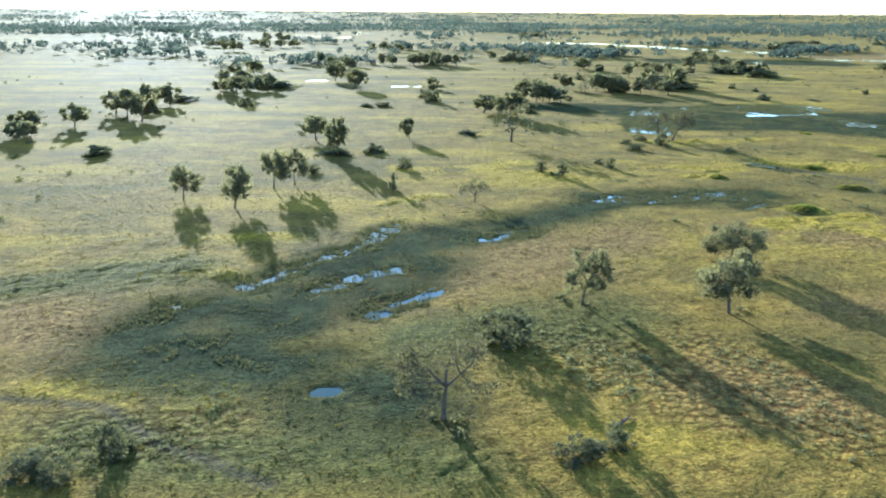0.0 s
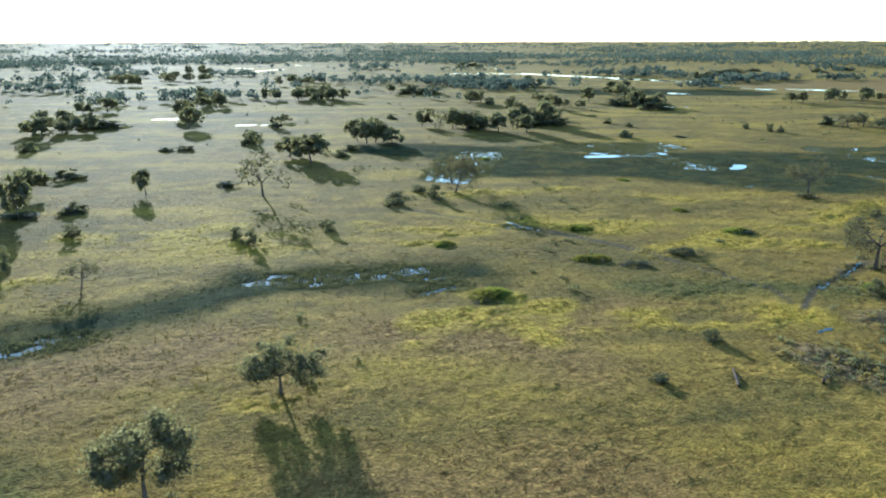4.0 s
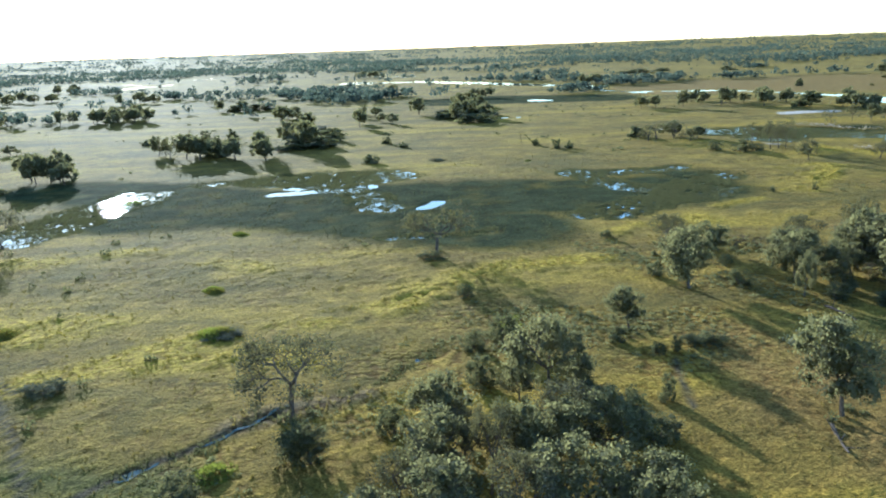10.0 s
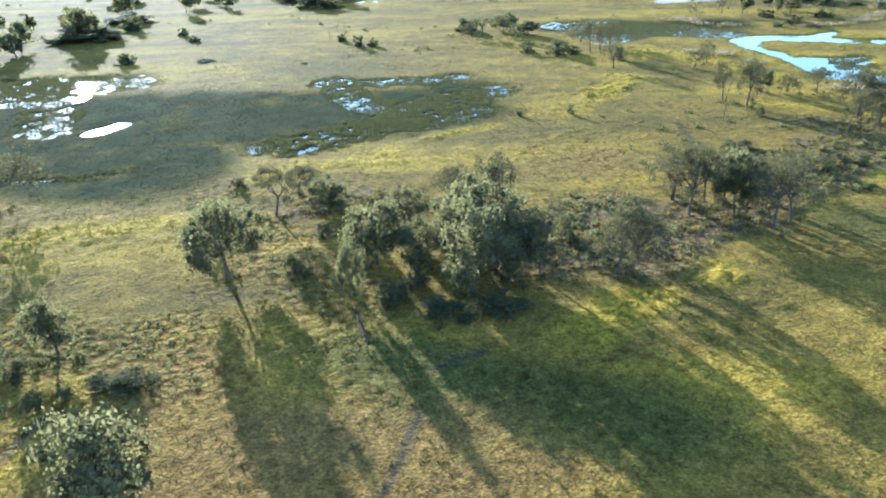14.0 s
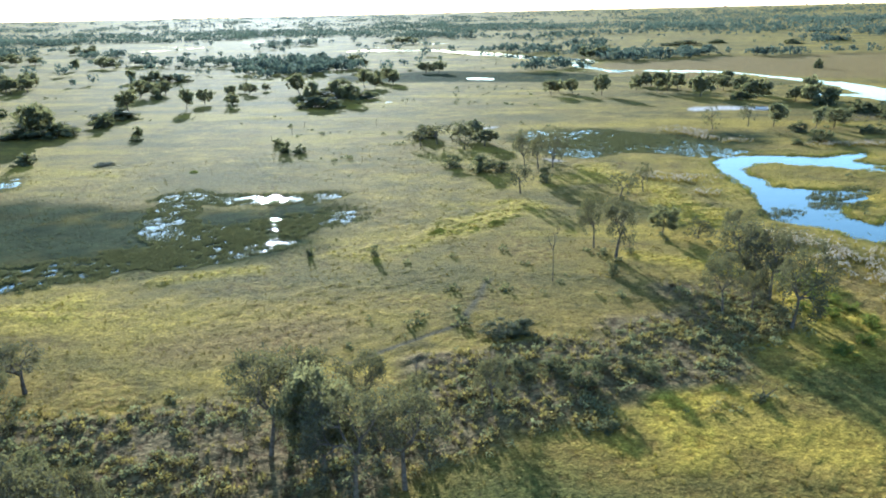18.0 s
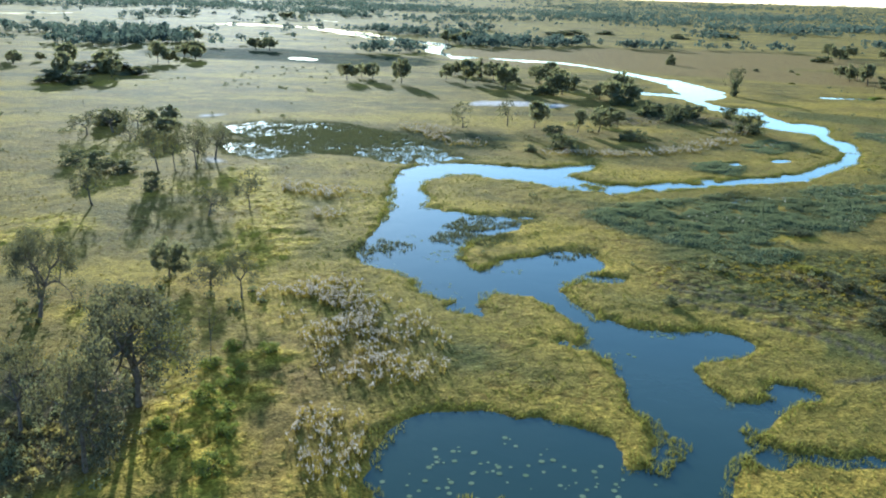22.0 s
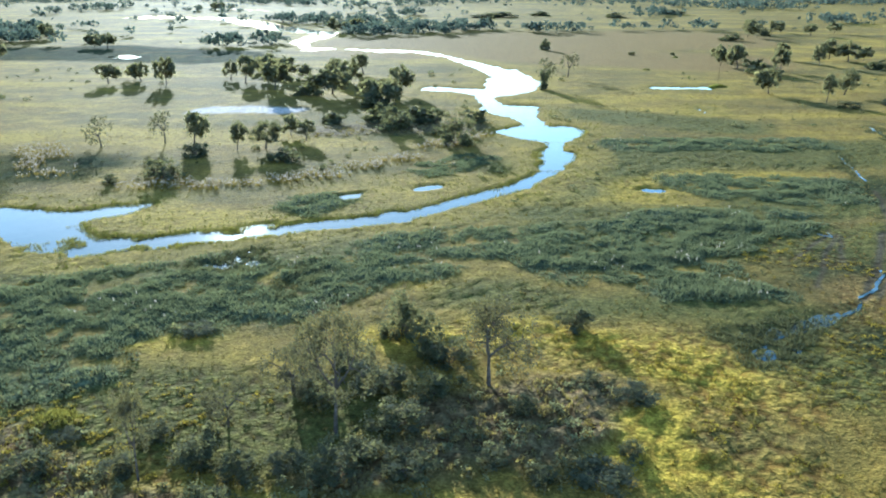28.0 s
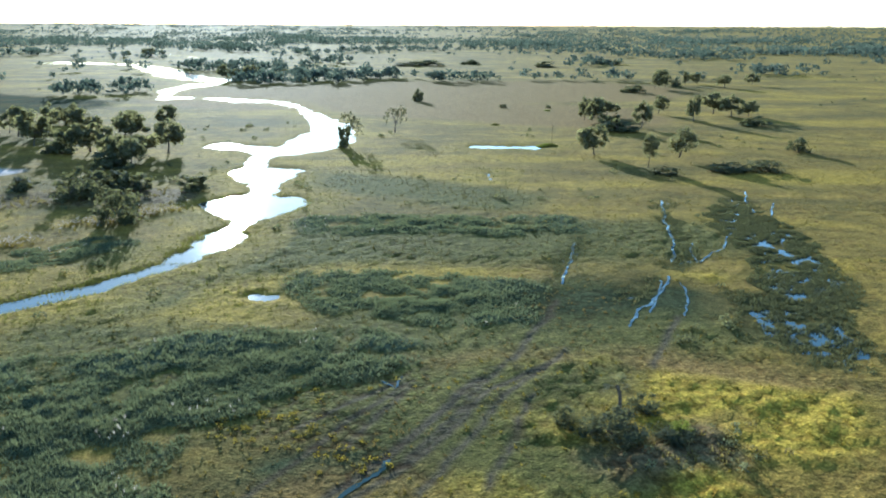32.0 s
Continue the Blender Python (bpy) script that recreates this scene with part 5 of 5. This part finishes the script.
def grasses():
    rng = np.random.default_rng(5)
    x, y = scatter(rng, 230000, 24, 400)
    z, zone = survey(x, y)
    dry_land = (zone["open"] < -0.3) & (z > WATER_Z - 0.05)
    lump = fbm(x, y, 7, 130, 3)
    dice = rng.random(len(x))
    kind = np.full(len(x), 0)
    for code, key in ((1, "lime"), (2, "dry"), (3, "scrub"), (4, "marsh"), (5, "bank"), (6, "rank")):
        kind[dice < zone[key] * 0.95] = code
        dice = np.where(kind == code, 2, dice)
    skip = ~dry_land | (zone["pan"] > 0.3) | (zone["track"] > 0.4)
    for code, name, mat, hi, wi, share, label in ((0, "meadow_grass", GRASS, (0.15, 0.4), (0.5, 1.2), 0.28, "olive and straw coloured tufts of meadow grass"), (1, "lime_grass", GRASS_LIME, (0.15, 0.45), (0.6, 1.3), 0.8, "bright yellow-green backlit grass tufts"),
                                                  (2, "dry_grass", GRASS_DRY, (0.15, 0.45), (0.5, 1.1), 0.7, "orange-brown tufts of tall dry grass"), (3, "heath_scrub", HEATH, (0.3, 0.8), (0.8, 1.8), 1.0, "brownish low heath scrub in clumps"),
                                                  (4, "marsh_sedge", SEDGE, (0.15, 0.38), (0.7, 1.4), 0.9, "dark green sedge in the wet marsh"), (6, "rank_grass", RANK, (0.2, 0.5), (0.4, 0.9), 1.0, "tall rank olive-brown grass on damp ground"), (5, "bank_grass", BANK, (0.2, 0.5), (0.4, 0.9), 1.0, "green water grass along the river banks")):
        pick = (kind == code) & ~skip & (rng.random(len(x)) < share * np.clip((lump - 0.3) * 4, 0.15, 1))
        k = int(pick.sum())
        tufts(name, x[pick], y[pick], z[pick], rng.uniform(*hi, k), rng.uniform(*wi, k), 6, mat, label, rng)


def stroke_points(rng, strokes, per_area):
    xs, ys = [], []
    for ax, ay, bx, by, r in strokes:
        n = int(per_area * (math.hypot(bx - ax, by - ay) * 2 * r + math.pi * r * r))
        k, t, q = rng.random(n), rng.uniform(0, 2 * math.pi, n), r * np.sqrt(rng.random(n))
        xs.append(ax + (bx - ax) * k + q * np.cos(t))
        ys.append(ay + (by - ay) * k + q * np.sin(t))
    return np.concatenate(xs), np.concatenate(ys)


def reed_beds():
    rng = np.random.default_rng(8)
    x, y = stroke_points(rng, [(p[0], p[1], p[2], p[3], p[4] + 6) for p in REEDS], 3.0)
    lump = fbm(x, y, 4.8, 140, 3)
    keep = (lump > 0.31) & (y - shear(x) < 420)
    x, y, lump = x[keep], y[keep], lump[keep]
    z, zone = survey(x, y)
    keep = (zone["open"] < -0.5) & (zone["reed"] > 0.15)
    x, y, z, lump = x[keep], y[keep], z[keep], lump[keep]
    tufts("reed_bed", x, y, z, (0.5 + 0.8 * np.clip(lump - 0.4, 0, 0.4)) * rng.uniform(0.6, 1.2, len(x)), rng.uniform(0.45, 0.95, len(x)), 4, REED, "dense dark green reed and papyrus beds", rng, "reeds", 0.8)
    some = (rng.random(len(x)) < 0.02) & (fbm(x, y, 7, 145, 2) > 0.66)
    n = int(some.sum())
    tufts("papyrus_heads", x[some], y[some], z[some] + 0.55, rng.uniform(0.4, 0.8, n), rng.uniform(0.3, 0.6, n), 4, PLUME, "scattered pale seed heads over the reed beds", rng, "reeds")
    x, y = stroke_points(rng, [(p[0], p[1], p[2], p[3], p[4] * 1.4) for p in PLUMES], 0.5)
    keep = fbm(x, y, 5, 150, 2) > 0.4
    x, y = x[keep], y[keep]
    z, zone = survey(x, y)
    keep = zone["open"] < -0.5
    x, y, z = x[keep], y[keep], z[keep]
    n = len(x)
    high = rng.uniform(0.8, 1.7, n)
    tufts("plume_reeds", x, y, z, high, rng.uniform(0.6, 1.2, n), 7, GRASS, "tall green reeds with pale plumes", rng, "reeds", 0.6)
    k = 3
    t, q = rng.uniform(0, 6.28, n * k), rng.uniform(0, 0.6, n * k)
    xr, yr, zr, hr = (np.repeat(v, k) for v in (x, y, z, high))
    tufts("reed_plumes", xr + q * np.cos(t), yr + q * np.sin(t), zr + hr * rng.uniform(0.6, 0.95, n * k), rng.uniform(0.3, 0.55, n * k), rng.uniform(0.3, 0.55, n * k), 4, PLUME, "silvery white seed plumes on the reeds", rng, "reeds")


def wet_reeds():
    rng = np.random.default_rng(18)
    x, y = stroke_points(rng, [(p[0], p[1], p[2], p[3], p[4] + 7) for p in WET], 3.8)
    keep = fbm(x, y, 2.2, 160, 3) + 0.35 * (fbm(x, y, 20, 165, 2) - 0.5) > 0.39
    x, y = x[keep], y[keep]
    z, zone = survey(x, y)
    keep = (zone["wet"] > 0.3) & (rng.random(len(x)) < 0.85)
    x, y, z = x[keep], y[keep], np.maximum(z[keep], WATER_Z)
    n = len(x)
    tufts("marsh_reeds", x, y, z, rng.uniform(0.35, 0.8, n), rng.uniform(0.35, 0.85, n), 3, SEDGE, "clumps of dark sedge standing in shallow water", rng, "reeds")


def shore_reeds():
    """Water grass along the river's edge, thinning out into the shallows."""
    rng = np.random.default_rng(38)
    x, y = stroke_points(rng, [(p[0], p[1], p[2], p[3], p[4] + 2.5) for p in POOLS if p[1] - float(shear(p[0])) < 330], 2.2)
    z, zone = survey(x, y)
    edge = 1.6 * (fbm(x, y, 5, 190, 3) - 0.5) + 1.2 * (fbm(x, y, 19, 195, 2) - 0.42)
    keep = (zone["open"] > -1.8) & (zone["open"] < 0.2 + 2.6 * edge + rng.normal(0, 0.25, len(x)))
    x, y, z = x[keep], y[keep], np.maximum(z[keep], WATER_Z - 0.05)
    n = len(x)
    tufts("shore_reeds", x, y, z, rng.uniform(0.3, 0.85, n), rng.uniform(0.3, 0.7, n), 4, BANK, "fringe of green water grass standing along the river edge", rng, "reeds", 0.7)


def leafy_shrubs(name, x, y, z, h, w, per, material, label, rng):
    """Low shrubs as domes of small leaf sprays, joined."""
    c = np.repeat(np.column_stack([x, y, z]), per, 0)
    hh, ww = np.repeat(h, per), np.repeat(w, per)
    d = rng.normal(0, 1, c.shape)
    d /= np.linalg.norm(d, axis=1)[:, None]
    d[:, 2] = np.abs(d[:, 2])
    c = c + d * np.column_stack([ww * 0.5, ww * 0.5, hh * 0.9]) * (rng.random(len(c)) ** 0.4)[:, None]
    a = rng.normal(0, 1, c.shape)
    a /= np.linalg.norm(a, axis=1)[:, None]
    b = np.cross(a, rng.normal(0, 1, c.shape))
    b /= np.linalg.norm(b, axis=1)[:, None]
    s = (ww * rng.uniform(0.06, 0.13, len(c)))[:, None]
    verts = np.stack([c - a * s, c + b * s * 0.8, c + a * s, c - b * s * 0.8], 1).reshape(-1, 3)
    tagged(new(name, mesh_from(name, verts, np.arange(len(verts)), 4, material)), label, "shrubs", kind="stuff")


def shrubs():
    """Low shrubs over the middle distance, thickets in the heath and undergrowth below the trees."""
    rng = np.random.default_rng(28)
    x, y = scatter(rng, 9000, 150, 1000, -420, 1500)
    z, zone = survey(x, y)
    keep = (zone["open"] < -3) & (zone["marsh"] < 0.3) & (zone["wet"] < 0.2) & (zone["dry"] < 0.4) & (rng.random(len(x)) < np.clip((fbm(x, y, 70, 170, 3) - 0.55) * 4, 0.02, 0.8))
    n = int(keep.sum())
    h = rng.uniform(0.6, 2.0, n)
    leafy_shrubs("low_shrubs", x[keep], y[keep], z[keep], h, h * rng.uniform(1.2, 2.4, n), 40, LEAF_BUSH, "low dark green shrubs dotted over the grassland", rng)
    x, y = stroke_points(rng, [(p[0], p[1], p[2], p[3], p[4] * 1.6) for p in SCRUB], 0.2)
    z, zone = survey(x, y)
    keep = (zone["open"] < -1.5) & (fbm(x, y, 8, 180, 2) > 0.42) & (y - shear(x) < 260)
    n = int(keep.sum())
    h = rng.uniform(0.3, 1.2, n)
    w = h * rng.uniform(1.2, 2.2, n)
    x, y, z, half = x[keep], y[keep], z[keep], rng.random(n) < 0.5
    leafy_shrubs("heath_shrubs", x[~half], y[~half], z[~half], h[~half], w[~half], 36, HEATH, "brown heath shrubs in low clumps", rng)
    leafy_shrubs("thicket_shrubs", x[half], y[half], z[half], h[half], w[half], 36, SAGE, "grey-green shrubs crowding in thickets on the heath", rng)
    for name, strokes, material, label in (("tussocks", TUSSOCKS, SAGE, "low grey-green tussocks of grass and herbs on the dry ground"), ("flat_tussocks", TUSSOCK_FLATS, GRASS_LIME, "yellow-green grass tussocks standing on the damp flats")):
        x, y = stroke_points(rng, strokes, 0.4 if material is SAGE else 0.2)
        z, zone = survey(x, y)
        keep = (zone["open"] < -1.5) & (zone["reed"] < 0.3) & (fbm(x, y, 9, 185, 2) > 0.36)
        n = int(keep.sum())
        h = rng.uniform(0.25, 0.7, n)
        leafy_shrubs(name, x[keep], y[keep], z[keep] - 0.05, h, h * rng.uniform(1.6, 2.8, n), 22, material, label, rng)
    spots = [t for t in GREEN_TREES + BARE_TREES if t[1] - float(shear(t[0])) < 230]
    x = np.repeat([t[0] for t in spots], 4) + rng.normal(0, 2.6, len(spots) * 4)
    y = np.repeat([t[1] for t in spots], 4) + rng.normal(0, 2.6, len(spots) * 4)
    z, zone = survey(x, y)
    keep = (zone["open"] < -1.5) & (rng.random(len(x)) < 0.75)
    n = int(keep.sum())
    h = rng.uniform(0.4, 1.5, n)
    leafy_shrubs("undergrowth", x[keep], y[keep], z[keep], h, h * rng.uniform(1.2, 2.2, n), 60, LEAF_BUSH, "low green undergrowth at the feet of trees", rng)


grasses()
reed_beds()
wet_reeds()
shore_reeds()
shrubs()


def water_trail(half, points, seed):
    """A narrow, winding, water-filled trail trodden into the grass, as a thin sheet of uneven width."""
    rng = np.random.default_rng(seed)
    mid = []
    for (ax, ay), (bx, by) in zip(points, points[1:]):
        n = max(2, int(math.hypot(bx - ax, by - ay) / 0.8))
        mid += [(ax + (bx - ax) * k / n, ay + (by - ay) * k / n) for k in range(n)]
    p = np.array(mid + [points[-1]])
    p = p + np.column_stack([fbm(p[:, 0], p[:, 1], 4, 200 + seed, 2) - 0.5, fbm(p[:, 0], p[:, 1], 4, 230 + seed, 2) - 0.5]) * 1.6
    way = np.gradient(p, axis=0)
    side = np.column_stack([-way[:, 1], way[:, 0]]) / (np.hypot(way[:, 0], way[:, 1])[:, None] + 1e-6)
    wide = half * rng.uniform(0.25, 0.95, (len(p), 1))
    wide[0] = wide[-1] = 0.03
    edge = np.concatenate([p - side * wide, p + side * wide])
    z = survey(edge[:, 0], edge[:, 1])[0]
    level = np.maximum(z[:len(p)], z[len(p):]) + 0.05
    verts = np.column_stack([edge, np.concatenate([level, level])])
    k = np.arange(len(p) - 1)
    faces = np.stack([k, k + 1, k + 1 + len(p), k + len(p)], -1).reshape(-1)
    tagged(new("water_trail", mesh_from("water_trail", verts, faces, 4, WATERY)), "narrow water-filled game trail winding through the grass", "water", kind="structure")


for n, (half, points) in enumerate(TRAILS):
    water_trail(half, points, n)


# ---- mounds, logs, lily pads and the palm ----
def termite_mound(seed):
    """A low worn mound of unit width with a grassy cap."""
    rng = np.random.default_rng(seed)
    root = tagged(new("termite_mound"), "low earthen termite mound overgrown with green grass", "mound", "termite mounds")
    bm = bmesh.new()
    bmesh.ops.create_circle(bm, cap_ends=True, segments=20, radius=0.5)
    for ring in range(4):
        bmesh.ops.inset_region(bm, faces=[f for f in bm.faces if len(f.verts) == 20], thickness=0.1)
    for v in bm.verts:
        r = v.co.xy.length
        lump = 1 + 0.5 * noise.noise(v.co * 5 + Vector((seed * 3.1, 0, 0)))
        v.co = Vector((v.co.x * lump, v.co.y * lump, 0.26 * max(0.0, 1 - (r / 0.5) ** 2) ** 1.4 * lump - 0.02))
    me = bpy.data.meshes.new("body")
    bm.to_mesh(me)
    bm.free()
    me.materials.append(SOIL)
    new("body", me).parent = root
    n = 260
    t, q = rng.uniform(0, 6.28, n), 0.56 * np.sqrt(rng.random(n))
    z = 0.24 * np.clip(1 - (q / 0.5) ** 2, 0, 1) ** 1.4
    cap = tufts("grass_cap", q * np.cos(t), q * np.sin(t), z, rng.uniform(0.04, 0.12, n), rng.uniform(0.08, 0.17, n), 6, LEAF_LIME if seed % 2 else BANK, "", rng)
    for key in ("kind", "category"):
        del cap[key]
    cap.parent = root
    return root


patterns = [termite_mound(k) for k in range(4)]
for n, (x, y, w) in enumerate(MOUNDS):
    m = Matrix.Translation((x, y, height_at(x, y) - 0.05)) @ Matrix.Rotation(n * 1.7, 4, "Z") @ Matrix.Diagonal((w, w * 0.9, min(w, 7) * 0.65, 1))
    if n < 4:
        patterns[n].matrix_basis = m
    else:
        patterns[n % 4].scale, keep = (1, 1, 1), patterns[n % 4].matrix_basis.copy()
        copy_thing(patterns[n % 4], m)
        patterns[n % 4].matrix_basis = keep


def fallen_log(ax, ay, bx, by, seed):
    rng = np.random.default_rng(seed)
    a, b = Vector((ax, ay, height_at(ax, ay) + 0.25)), Vector((bx, by, height_at(bx, by) + 0.3))
    root = tagged(new("fallen_log"), "weathered grey fallen tree lying in the grass", "log", "fallen logs")
    pts = [a.lerp(b, k / 4) + Vector(rng.normal(0, 0.15, 3)) for k in range(5)]
    v, f = tubes([(p, q, 0.32 - 0.05 * k, 0.27 - 0.05 * k) for k, (p, q) in enumerate(zip(pts, pts[1:]))], 7)
    new("trunk", poly_mesh("trunk", v, f, BARK)).parent = root
    for k in (1, 2, 3):
        side = Vector(rng.normal(0, 1, 3))
        side.z = abs(side.z) * 0.8 + 0.2
        q = pts[k] + side.normalized() * rng.uniform(1.2, 2.6)
        v, f = tubes([(pts[k], q, 0.11, 0.05), (q, q + Vector(rng.normal(0, 0.5, 3)), 0.05, 0.02)], 5)
        new("branch", poly_mesh("branch", v, f, BARK)).parent = root


for n, row in enumerate(LOGS):
    fallen_log(*row, 300 + n)


def lily_pads():
    rng = np.random.default_rng(61)
    xs, ys = [], []
    for cx, cy, spread, n in LILIES:
        xs.append(cx + rng.normal(0, spread, n))
        ys.append(cy + rng.normal(0, spread * 0.6, n))
    x, y = np.concatenate(xs), np.concatenate(ys)
    z, zone = survey(x, y)
    keep = z < WATER_Z - 0.05
    x, y = x[keep], y[keep]
    n, sides = len(x), 7
    r = rng.uniform(0.12, 0.4, n)
    t = np.arange(sides) * 2 * math.pi / sides
    verts = np.stack([x[:, None] + r[:, None] * np.cos(t), y[:, None] + r[:, None] * np.sin(t), np.full((n, sides), WATER_Z + 0.015) + rng.uniform(0, 0.03, (n, 1))], -1).reshape(-1, 3)
    tagged(new("lily_pads", mesh_from("lily_pads", verts, np.arange(n * sides), sides, PAD)), "pale green lily pads floating on the dark water", "water plants", kind="stuff")


lily_pads()


def palm(x, y, h, w):
    rng = np.random.default_rng(9)
    root = tagged(new("palm"), "young wild palm with fan leaves among bushes", "palm")
    root.location = (x, y, height_at(x, y) - 0.1)
    pts = [Vector((0.12 * k * rng.normal(0, 0.4), 0.1 * k * rng.normal(0, 0.4), h * 0.72 * k / 5)) for k in range(6)]
    v, f = tubes([(p, q, 0.26, 0.23) for p, q in zip(pts, pts[1:])], 8)
    new("trunk", poly_mesh("trunk", v, f, BARK)).parent = root
    for k in range(22):
        t, e = 2.4 * k, rng.uniform(-0.5, 1.2)
        way = Vector((math.cos(t) * math.cos(e), math.sin(t) * math.cos(e), math.sin(e)))
        side = way.cross(Vector((0, 0, 1))).normalized()
        base = pts[-1] + way * 0.9
        verts, faces = [tuple(pts[-1]), tuple(pts[-1] + side * 0.04), tuple(base)], [(0, 1, 2)]
        for s in range(9):
            ang = (s - 4) * 0.26
            d = way * math.cos(ang) + side * math.sin(ang)
            i = len(verts)
            verts += [tuple(base), tuple(base + d * 0.7 + side * 0.06), tuple(base + d * 1.35 - Vector((0, 0, 0.2))), tuple(base + d * 0.7 - side * 0.06)]
            faces.append((i, i + 1, i + 2, i + 3))
        new("frond", poly_mesh("frond", verts, faces, LEAF_GREEN)).parent = root


for row in PALMS:
    palm(*row)
